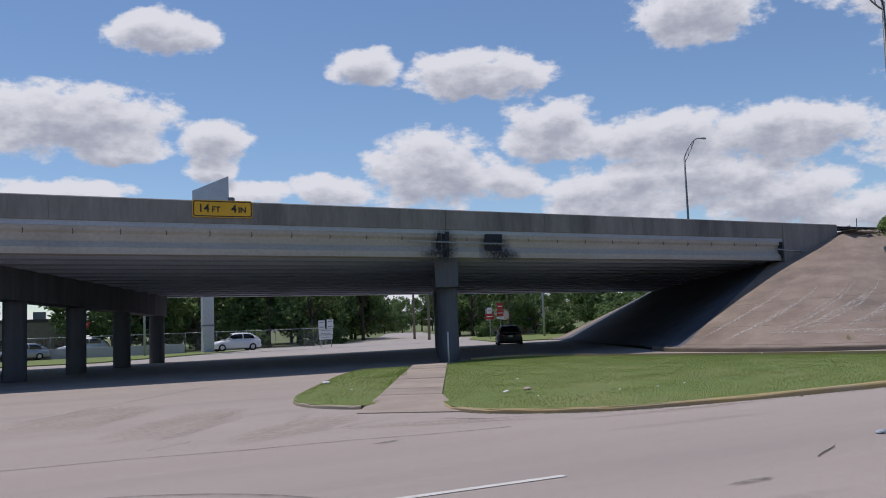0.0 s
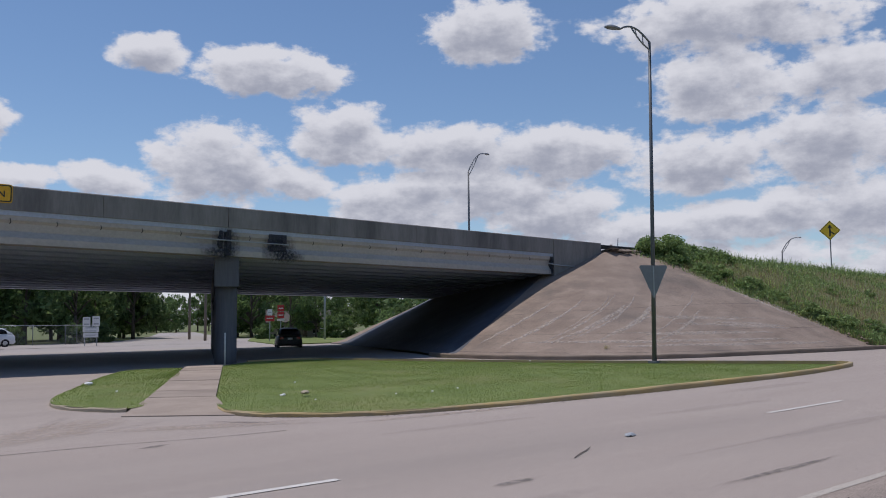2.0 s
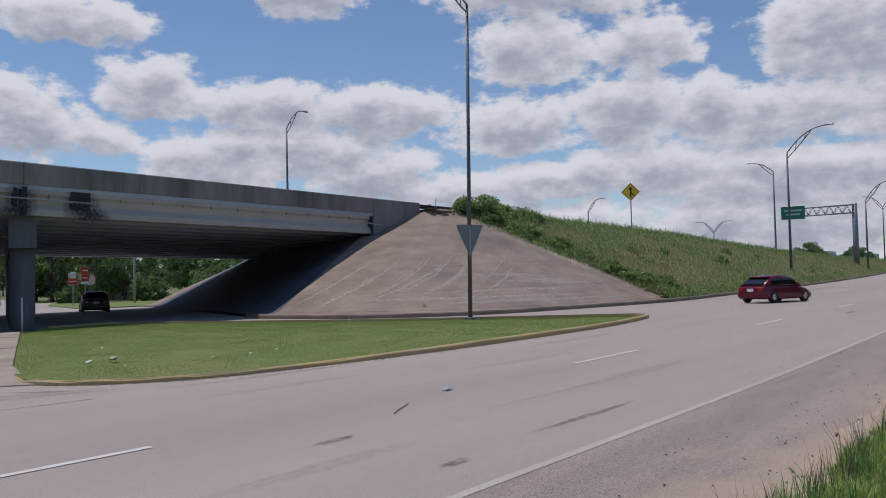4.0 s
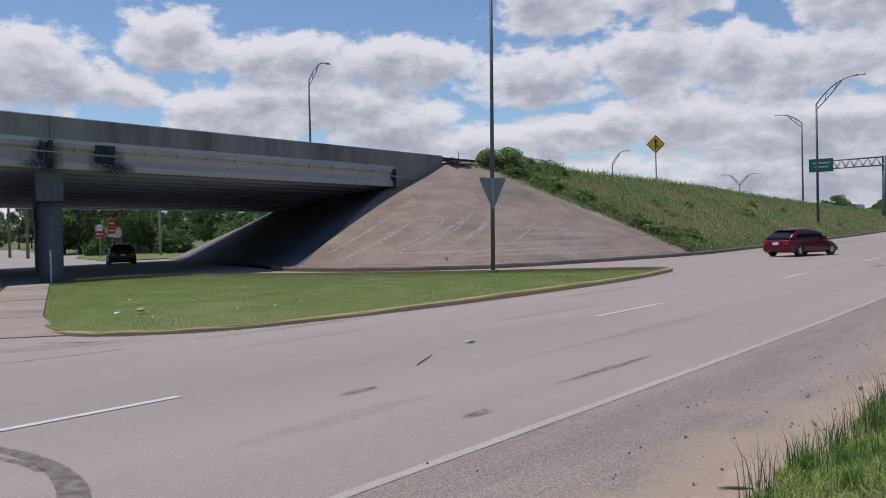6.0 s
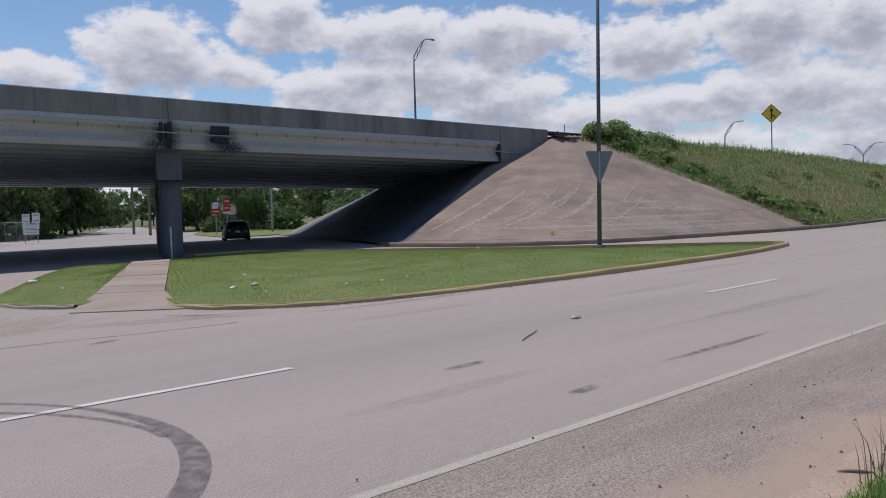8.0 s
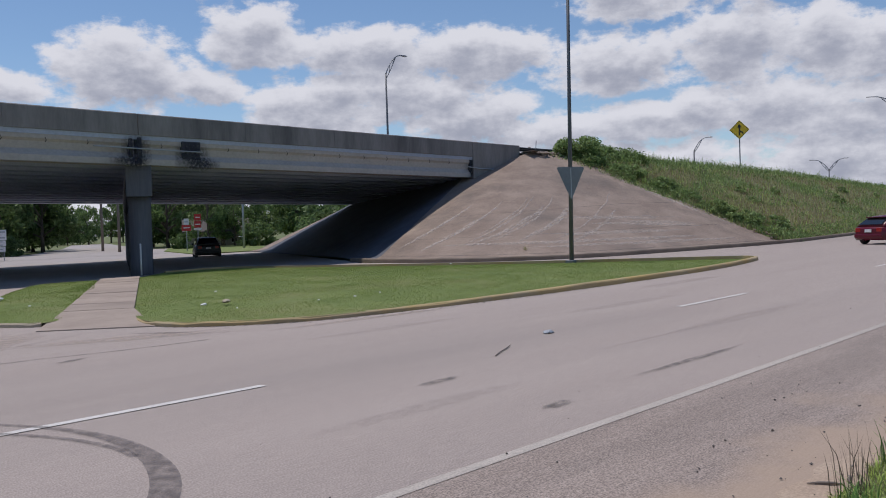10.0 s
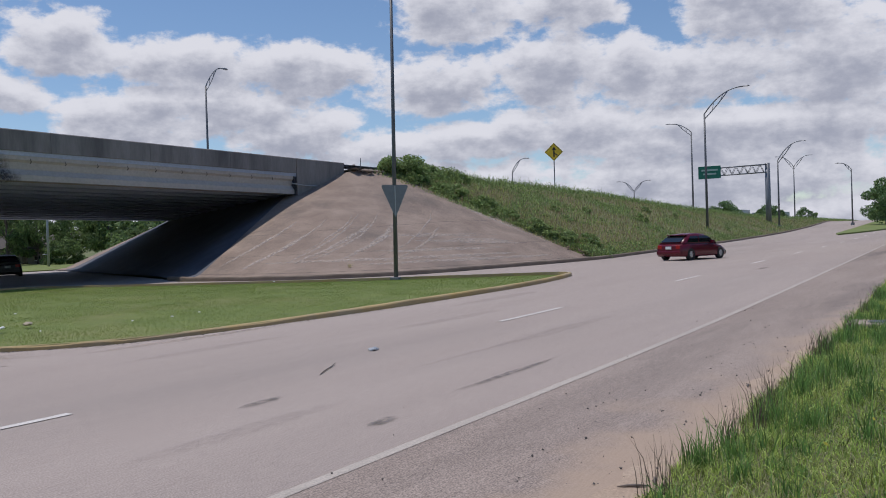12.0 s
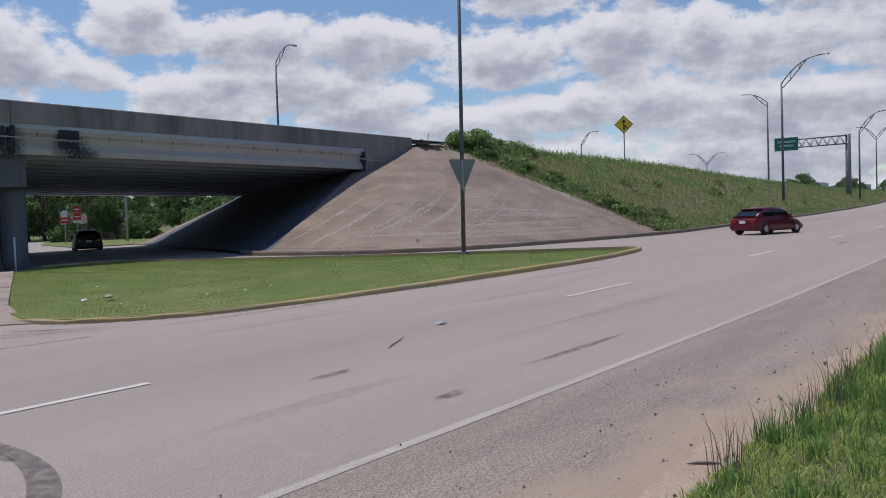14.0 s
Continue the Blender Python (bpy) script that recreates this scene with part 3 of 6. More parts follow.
def lawn(name, outline, label):
    """A turf pad inside a kerb: slightly domed, its rim at the kerb's top."""
    c = np.mean(outline, 0)
    bm = bmesh.new()
    rings = [[bm.verts.new((c[0] + (p[0] - c[0]) * k, c[1] + (p[1] - c[1]) * k, 0.075 + 0.10 * (1 - k * k) + 0.012 * noise.noise(Vector((p[0] * k, p[1] * k, 0)) * 0.9))) for p in outline] for k in np.linspace(1, 0.1, 8)]
    n = len(outline)
    for r0, r1 in zip(rings, rings[1:]):
        for k in range(n):
            bm.faces.new((r0[k], r0[(k + 1) % n], r1[(k + 1) % n], r1[k]))
    bm.faces.new(rings[-1])
    bmesh.ops.recalc_face_normals(bm, faces=bm.faces)
    return tagged(part(name, bm, M_LAWN), label, "lawn", kind="structure")


def lawn_z(p, outline):
    """The turf's height at points p."""
    o, c = np.array(outline), np.mean(outline, 0)
    a, r = np.arctan2(*(o - c).T[::-1]), np.linalg.norm(o - c, axis=1)
    i = np.argsort(a)
    k = np.linalg.norm(p - c, axis=1) / np.interp(np.arctan2(*(p - c).T[::-1]), a[i], r[i], period=2 * np.pi)
    return 0.075 + 0.10 * (1 - np.clip(k, 0, 1) ** 2)


def inside(pts, outline):
    o = np.asarray(outline)
    x, y = pts[:, 0], pts[:, 1]
    res = np.zeros(len(pts), bool)
    for (x0, y0), (x1, y1) in zip(o, np.roll(o, -1, 0)):
        cross = (y0 > y) != (y1 > y)
        res ^= cross & (x < (x1 - x0) * (y - y0) / (y1 - y0 + 1e-12) + x0)
    return res


def shrink(outline, d):
    c = np.mean(outline, 0)
    return [tuple(np.array(p) + (c - p) / np.linalg.norm(c - p) * d) for p in outline]


for nm, o, lab in (("lawn_small", ISLE_A, "small mown grass island inside a concrete kerb"), ("lawn_large", ISLE_B, "large mown grass island inside a concrete kerb")):
    lawn(nm, shrink(o, 0.05), lab)
kerb_line("kerb", ISLE_A[:26], False, 0.12, 0.07, M_KERB, "old concrete kerb round the small grass island", 1.0)
kerb_line("kerb", ISLE_B[13:], False, 0.14, lambda x: 0.07 + 0.055 * min(1, max(0, (x - 11) / 7)), M_YKERB, "concrete kerb with traces of yellow paint", 1.0)
kerb_line("kerb", [p for p in FOOT if p[1] < 33 and p[0] < 200], False, 0.2, 0.18, M_DARKKERB, "dirty brown concrete kerb at the foot of the bank, face shade painted in", 1.0)

WALK_A = [(6.75, 16.2), (14.9, 31.3)]
WALK_B = [(7.9, 15.4), (16.15, 30.8)]


# ---- bridge ----
FACE, BACK = 33.0, 57.6


def fall(x):
    """The bridge falls a little to +x."""
    return -0.0062 * (x - 17.0)


def bar_x(bm, x0, x1, section, cuts=1):
    """A prism along x from a (y, z) section, following the fall."""
    rings = []
    for k in range(cuts + 1):
        x = x0 + (x1 - x0) * k / cuts
        rings.append([bm.verts.new((x, y, z + fall(x) - 0.022 * (y - FACE))) for y, z in section])
    n = len(section)
    for a, b in zip(rings, rings[1:]):
        for k in range(n):
            bm.faces.new((a[k], a[(k + 1) % n], b[(k + 1) % n], b[k]))
    bm.faces.new(rings[0][::-1])
    bm.faces.new(rings[-1])
    bmesh.ops.recalc_face_normals(bm, faces=bm.faces)


bridge = base("overpass_bridge", Matrix.Identity(4), "long grey concrete highway overpass on round columns, soot-stained at the joints", "bridge", kind="structure")
bm = bmesh.new()
lo = [(-60, FACE + 0.05), (42.4, FACE + 0.05), (42.4 + SK * 24.5, BACK - 0.05), (-60, BACK - 0.05)]
extrude_poly(bm, [(x, y, 5.56 + fall(x) - 0.022 * (y - FACE)) for x, y in lo], (0, 0, 0.22))
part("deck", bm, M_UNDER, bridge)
# parapet segments with open joints
joints = [-60.0, -44.6, -24.4, -3.4, 17.47, 38.1, 42.5]
for a, b in zip(joints, joints[1:]):
    n = max(1, round((b - a) / 5.0))
    for k in range(n):
        x0, x1 = a + (b - a) * k / n, a + (b - a) * (k + 1) / n
        for y0, s in ((FACE, 1), (BACK, -1)):
            bm = bmesh.new()
            wing = b > 40
            z0 = 4.3 if wing else 5.74
            sh = 0.0 if s > 0 else SK * (BACK - FACE)
            bar_x(bm, x0 + sh + 0.006 + (0.03 if k == 0 else 0), x1 + sh - 0.006, [(y0 - 0.02 * s, z0), (y0 + 0.32 * s, z0), (y0 + 0.32 * s, 5.79), (y0 + 0.2 * s, 6.05), (y0 + 0.2 * s, 6.58), (y0 + 0.17 * s, 6.61), (y0 + 0.02 * s, 6.61), (y0 - 0.02 * s, 6.57)])
            part("parapet_panel", bm, M_CONC, bridge)
# girders with flanges between the bents
GIRD = [(-0.32, 4.55), (0.32, 4.55), (0.32, 4.72), (0.12, 4.88), (0.10, 5.35), (0.26, 5.45), (0.26, 5.56), (-0.26, 5.56), (-0.26, 5.45), (-0.10, 5.35), (-0.12, 4.88), (-0.32, 4.72)]
FASCIA = [(0.0, 4.54), (0.62, 4.54), (0.62, 4.74), (0.42, 4.9), (0.40, 5.40), (0.56, 5.48), (0.56, 5.70), (0.05, 5.70), (0.05, 5.40), (0.16, 5.30), (0.20, 5.02), (0.0, 4.78)]
spans = [(-60.0, -44.9), (-44.3, -24.7), (-24.1, -3.7), (-3.1, 17.32), (17.62, 37.9)]
ys = [FACE + 0.02 + 0.32 + 1.82 * k for k in range(14)]
for x0, x1 in spans:
    for k, y in enumerate(ys):
        skew = SK * (y - FACE)
        bm = bmesh.new()
        if k == 0:
            bar_x(bm, x0, x1, [(FACE + 0.03 + yy, zz) for yy, zz in FASCIA], 2)
            part("fascia_girder", bm, M_BEAM, bridge, "pale concrete edge girder")
        else:
            bar_x(bm, x0 + skew, min(x1 + skew, 64), [(y + yy, zz) for yy, zz in GIRD], 1)
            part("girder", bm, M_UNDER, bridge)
# bents: a cap on slanting rows of columns
for bx in (-44.6, -24.4, -2.4, 17.45):
    bm = bmesh.new()
    d = Vector((SK, 1, 0)).normalized()
    nn = Vector((d.y, -d.x, 0))
    p, q = Vector((bx + SK * 0.35, FACE + 0.35, 0)), Vector((bx + SK * 23.8, FACE + 23.8, 0))
    f = fall(bx)
    extrude_poly(bm, [p - nn * 0.5 + Vector((0, 0, 3.28 + f)), p + nn * 0.5 + Vector((0, 0, 3.28 + f)), p + nn * 0.5 + Vector((0, 0, 4.54 + f)), p - nn * 0.5 + Vector((0, 0, 4.54 + f))], q - p - Vector((0, 0, 0.52)))
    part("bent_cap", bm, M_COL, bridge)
    for k in range(5):
        w = 34.15 + 5.55 * k
        bm = bmesh.new()
        cx = bx + SK * (w - FACE)
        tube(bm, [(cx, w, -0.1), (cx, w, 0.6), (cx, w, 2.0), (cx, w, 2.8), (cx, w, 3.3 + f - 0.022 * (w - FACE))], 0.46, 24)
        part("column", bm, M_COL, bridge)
# soot at the joints: a recess, and smoky films round it
for x0, x1, z0, z1 in ((17.1, 17.26, 4.85, 5.6), (17.44, 17.66, 4.56, 5.66), (19.45, 20.35, 5.22, 5.6), (19.5, 20.3, 4.85, 5.1)):
    bm = bmesh.new()
    box(bm, x0, x1, FACE + 0.04, FACE + 0.3, z0 + fall(x0), z1 + fall(x0), 0.03)
    part("joint_recess", bm, M_STAIN, bridge, "sooty recess in the edge girder")
for cx, cz, w, h in ((17.4, 5.05, 1.3, 1.5), (19.95, 4.95, 1.7, 1.3), (20.5, 4.68, 1.5, 0.5), (17.0, 4.68, 1.6, 0.4), (38.4, 5.0, 1.4, 1.4)):
    bm = bmesh.new()
    y = FACE + (-0.026 if cz > 6 else 0.012 if cz > 4.8 else -0.004)
    bm.faces.new([bm.verts.new((cx + a * w / 2, y, cz + fall(cx) + b * h / 2)) for a, b in ((-1, -1), (1, -1), (1, 1), (-1, 1))])
    part("soot_stain", bm, M_SOOT, bridge, "black soot film on the concrete")
bm = bmesh.new()
box(bm, 37.95, 38.85, FACE + 0.09, FACE + 0.5, 4.45, 5.5)
part("joint_recess", bm, M_STAIN, bridge, "dark recess at the bridge end")
# a conduit slung along the joint
bm = bmesh.new()
tube(bm, [(15.6, FACE - 0.03, 5.22), (16.6, FACE - 0.05, 5.2), (17.75, FACE - 0.05, 5.18), (18.9, FACE - 0.05, 5.16), (20.4, FACE - 0.03, 5.15)], 0.03, 6)
part("conduit", bm, M_SIGNBACK, bridge)
bm = bmesh.new()
tube(bm, [(37.6, FACE - 0.04, 5.02), (38.6, FACE - 0.06, 4.93), (40.8, FACE - 0.06, 4.92)], 0.035, 6)
part("conduit", bm, M_SIGNBACK, bridge)
# lifting loops along the fascia girder
for x0, x1 in spans[2:]:
    for k in range(12):
        x = x0 + 0.9 + k * 1.6
        if x < x1 - 0.3:
            bm = bmesh.new()
            tube(bm, [(x, FACE + 0.06, 5.44 + fall(x)), (x + 0.02, FACE + 0.02, 5.33 + fall(x)), (x, FACE + 0.08, 5.26 + fall(x))], 0.016, 5)
            part("bolt", bm, M_STAIN, bridge)
# abutment behind the girder ends
bm = bmesh.new()
extrude_poly(bm, [(38.3, FACE + 0.36, 3.2), (42.4, FACE + 0.36, 3.2), (42.4, FACE + 0.36, 5.55), (38.3, FACE + 0.36, 5.55)], (SK * 23.6, 23.6, -0.5))
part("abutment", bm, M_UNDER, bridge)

# ---- bank: concrete slope paving and the weedy highway embankment ----
def top(x):
    """The height of the highway behind the bridge."""
    pts = [(40, 6.0), (66, 5.75), (76, 5.6), (90, 5.2), (111, 4.55), (144, 3.9), (198, 3.2), (260, 3.0), (420, 3.0)]
    return float(np.interp(x, [p[0] for p in pts], [p[1] for p in pts]))


cut = min(i for i, p in enumerate(FOOT) if p[0] > 47.3 and p[1] < 30)
foot_c = FOOT[:cut + 1]
TOPC = [(72.0, 58.6, 5.0), (55.0, 59.4, 4.9), (51.4, 58.6, 4.1), (38.6, 34.0, 4.6), (42.45, 32.75, 5.85), (43.0, 32.6, 6.0), (44.2, 32.3, 6.05), (45.2, 31.9, 6.0)]
n_c = 140


def share(y, lo):
    """How far along the foot the corner at y lies."""
    run = [0.0]
    for a, b in zip(foot_c, foot_c[1:]):
        run.append(run[-1] + math.dist(a, b))
    return next(r for r, p in zip(run, foot_c) if p[1] < y) / run[-1]


S_FAR, S_NEAR = share(58.2, 0), share(30.7, 0)
rows = []
for i in range(n_c + 1):
    s = i / n_c
    a = poly_at(foot_c, s)
    # the under-bridge part climbs to the abutment, the corner fans up to the bridge's end
    b = poly_at(TOPC[:3], min(1.0, s / S_FAR)) if s < S_FAR else poly_at(TOPC[2:4], min(1.0, (s - S_FAR) / (S_NEAR - S_FAR))) if s < S_NEAR else poly_at(TOPC[3:], min(1.0, (s - S_NEAR) / (1 - S_NEAR)) ** 1.1)
    inw = Vector((b[0] - a[0], b[1] - a[1], 0)).normalized()
    row = [(a[0] + 0.19 * inw.x, a[1] + 0.19 * inw.y, 0.155), (a[0] + 1.1 * inw.x, a[1] + 1.1 * inw.y, 0.30)]
    for k in range(1, 15):
        r = k / 14
        x, y = row[1][0] + (b[0] - row[1][0]) * r, row[1][1] + (b[1] - row[1][1]) * r
        row.append((x, y, 0.30 + (b[2] - 0.30) * r + 0.03 * noise.noise(Vector((x, y, 0)) * 0.45) * math.sin(math.pi * r)))
    rows.append(row)
SLOPE = rows
crease = round(S_NEAR * n_c)
v, t = ruled(rows[crease:])
slope = tagged(tri_mesh("slope_paving", v, t, M_SLOPE, True), "stained tan concrete slope paving at the bridge end", "slope", kind="structure")
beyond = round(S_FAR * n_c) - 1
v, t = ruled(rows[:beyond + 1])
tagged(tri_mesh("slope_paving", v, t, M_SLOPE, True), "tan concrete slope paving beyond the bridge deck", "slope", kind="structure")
# the strip under the deck takes the paving colour with shade painted in
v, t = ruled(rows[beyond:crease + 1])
tagged(tri_mesh("slope_paving", v, t, M_UNDERSLOPE, True), "slope paving below the bridge deck, shade painted into its grey", "slope", kind="structure")

foot_g = [p for p in FOOT[cut:]] + [(300.0, 30.0)]
rows = []
n_g = 140
for i in range(n_g + 1):
    s = (i / n_g) ** 1.25
    a = poly_at(foot_g, s)
    bx = 44.6 + (a[0] - foot_g[0][0])
    by = 31.9 + max(0, bx - 80) * 0.02
    zt = top(bx) + 0.12
    row = []
    for k in range(17):
        r = k / 16
        x, y = a[0] + (bx - a[0]) * r, a[1] + 0.19 + (by - a[1] - 0.19) * r
        z = gz(x) * (1 - r) + 0.1 * min(1, r * 12) + (zt - 0.1) * r + (0.12 * noise.noise(Vector((x, y, 3)) * 0.35) + 0.18 * math.sin(math.pi * r)) * min(1, 5 * r) * (1.0 if i else 0.3)
        row.append((x, y, z))
    rows.append(row)
rows = [[(x, y, z - 0.42 * math.exp(-max(0, row[0][0] - rows[0][0][0]) / 1.1) * min(1, 4 * k / 16)) for k, (x, y, z) in enumerate(row)] for row in rows]
rows[0] = [(x - 0.6, y, z - 0.15) for x, y, z in rows[0]]
BANK = np.array(rows)
v, t = ruled(rows)
bank = tagged(tri_mesh("embankment", v, t, M_BANK, True), "weedy green highway embankment with brownish patches", "embankment", kind="structure")
v, t = ruled([[(max(x, 42.4 + SK * (y - 33) - off), y, z) for y, z, off in ((32.0 + max(0, x - 80) * 0.02, top(x) + 0.1, 0), (34.0 + max(0, x - 80) * 0.02, top(x), 0), (57.6, top(x) - 0.45, 0), (58.6, top(x) - 0.5, 0), (66.5, 0.1, -12))] for x in (42.4, 48, 55, 66, 76, 90, 111, 144, 198, 260, 420)])
tagged(tri_mesh("highway", v, t, M_STREET, True), "concrete highway on the embankment", "road", kind="structure")


# ---- road markings ----
def mark(name, pts, width, material, lift, label, n=1):
    rows = []
    for i, p in enumerate(pts):
        a, b = pts[max(0, i - 1)], pts[min(len(pts) - 1, i + 1)]
        d = Vector((b[0] - a[0], b[1] - a[1])).normalized()
        w = width(i / max(1, len(pts) - 1)) if callable(width) else width
        rows.append([(p[0] - d.y * o * w, p[1] + d.x * o * w, gz(p[0]) + lift) for o in (-0.5, 0.5)])
    v, t = ruled(rows)
    return tagged(tri_mesh(name, v, t, material), label, "road marking", kind="structure")


for k in range(-3, 13):
    x0 = 14.5 + 12.19 * k
    mark("lane_dash", [(x0 + 0.5 * i, 7.6 + bend(x0 + 0.5 * i) * 0.85, 0) for i in range(7)], 0.11, M_DASH, 0.007, "faded white lane dash")
mark("edge_line", [(x, 3.79 + bend(x) * 0.95, 0) for x in [-60, -30, -10, *np.arange(-4, 60, 1.0), *np.arange(60, 200, 5)]], 0.105, M_PAINT, 0.007, "worn solid white edge line")
mark("street_line", [(0.6 + 0.55 * k, 19.6 + 0.83 * k, 0) for k in range(0, 13)], 0.1, M_PAINT, 0.006, "faint faded lane line turning under the bridge")
mark("pavement_seam", [(-8 + 0.8 * k, 13.35 - 0.09 * k + 0.05 * math.sin(k * 1.7), 0) for k in range(20)], 0.07, M_SEAM, 0.006, "dark seam between the two pavements")
mark("pavement_crack", [(2.0 + 0.12 * k, 13.0 + 0.1 * k + 0.04 * math.sin(k * 2.3), 0) for k in range(7)], 0.03, M_SEAM, 0.0065, "short crack in the pavement")


# sidewalk between the islands: slabs with recessed joints and a ramp to the road
for k in range(9):
    a0, a1 = k / 9 + 0.0016, (k + 1) / 9 - 0.0016
    q = [Vector((*(np.array(l[0]) + (np.array(l[1]) - np.array(l[0])) * r), 0)) for l, r in ((WALK_A, a0), (WALK_B, a0), (WALK_B, a1), (WALK_A, a1))]
    zs = [0.13 + 0.006 * random.uniform(-1, 1) for _ in q]
    if k == 0:
        q[0], q[1] = Vector((6.2, 15.6, 0)), Vector((7.75, 14.3, 0))
        zs[0] = zs[1] = 0.02
    bm = bmesh.new()
    lo = [bm.verts.new((p.x, p.y, -0.05)) for p in q]
    hi = [bm.verts.new((p.x, p.y, z)) for p, z in zip(q, zs)]
    bm.faces.new(hi)
    for i in range(4):
        bm.faces.new((lo[i], lo[(i + 1) % 4], hi[(i + 1) % 4], hi[i]))
    if k == 0:
        sidewalk = base("sidewalk", Matrix.Identity(4), "worn concrete sidewalk slabs crossing the grass island", "sidewalk", kind="structure")
    part("slab", bm, M_WALK, sidewalk)


# joints in the slope paving
for k, f in ((1, 0.0), (3, 0.3), (6, 0.5)):
    bm = bmesh.new()
    for i in range(crease, 140):
        a, b, c, d = (Vector(SLOPE[j][q]) for j, q in ((i, k), (i + 1, k), (i + 1, k + 1), (i, k + 1)))
        w = 0.04 / (d - a).length
        up = Vector((0, 0, 0.006))
        bm.faces.new([bm.verts.new(p + up) for p in (a.lerp(d, f), b.lerp(c, f), b.lerp(c, f + w), a.lerp(d, f + w))])
    part("joint", bm, M_SEAM, slope)


def on_slope(u, w):
    """A place on the slope paving: u along it, w up it."""
    i, k = min(int(u), n_c - 1), min(int(w), 14)
    p, q = u - i, w - k
    a, b, c, d = (Vector(SLOPE[j][m]) for j, m in ((i, k), (i + 1, k), (i + 1, k + 1), (i, k + 1)))
    return a.lerp(b, p).lerp(d.lerp(c, p), q)


# pale ridges of mortar and wash streaks on the paving
pick = random.Random(8)
run_ = n_c - crease
STREAKS = [(crease + run_ * a_, w0_, crease + run_ * b_, w1_) for a_, w0_, b_, w1_ in (
    (0.18, 3.2, 0.96, 2.6), (0.35, 5.6, 0.93, 4.2), (0.45, 4.6, 0.98, 3.0), (0.1, 2.1, 0.98, 1.7), (0.99, 1.5, 0.99, 14.6), (0.96, 3, 0.94, 12),
    (0.05, 1.6, 0.23, 9.0), (0.1, 1.8, 0.3, 9.0), (0.14, 1.6, 0.39, 9.0), (0.2, 1.8, 0.5, 9.0), (0.25, 1.6, 0.61, 9.0), (0.35, 1.6, 0.8, 8.5))]
for u0, w0, u1, w1 in STREAKS:
    for rep_ in range(2):
        du, dw, wide_ = pick.uniform(-1.6, 1.2) if u1 < crease + 0.9 * run_ else pick.uniform(-0.5, 0.2), pick.uniform(-0.25, 0.25), pick.uniform(0.06, 0.2)
        a0, a1 = sorted((pick.uniform(0, 0.3), pick.uniform(0.6, 1.0)))
        pts = []
        for s in np.linspace(a0, a1, 34):
            u = u0 + (u1 - u0) * s + du + 0.25 * noise.noise(Vector((s * 9, u0, rep_)))
            w = w0 + (w1 - w0) * s + dw + 0.10 * noise.noise(Vector((s * 11, w0, rep_ + 5)))
            pts.append(on_slope(min(n_c - 0.02, max(crease + 0.2, u)), min(14.9, max(1.02, w))))
        bm = bmesh.new()
        rows_ = []
        for j, p in enumerate(pts):
            d = (pts[min(33, j + 1)] - pts[max(0, j - 1)]).normalized()
            side = d.cross(Vector((-0.35, -0.35, 0.87))).normalized() * wide_ * math.sin(math.pi * (j + 0.6) / 34.2) ** 0.5 * (0.6 + 0.5 * pick.random())
            rows_.append([bm.verts.new(p + side * o + Vector((-0.006, -0.006, z))) for o, z in ((-1, 0.005), (0, 0.018), (1, 0.005))])
        for ra, rb in zip(rows_, rows_[1:]):
            for m in (0, 1):
                bm.faces.new((ra[m], rb[m], rb[m + 1], ra[m + 1]))
        bmesh.ops.recalc_face_normals(bm, faces=bm.faces)
        part("mortar_ridge", bm, M_PALEWASH, slope)


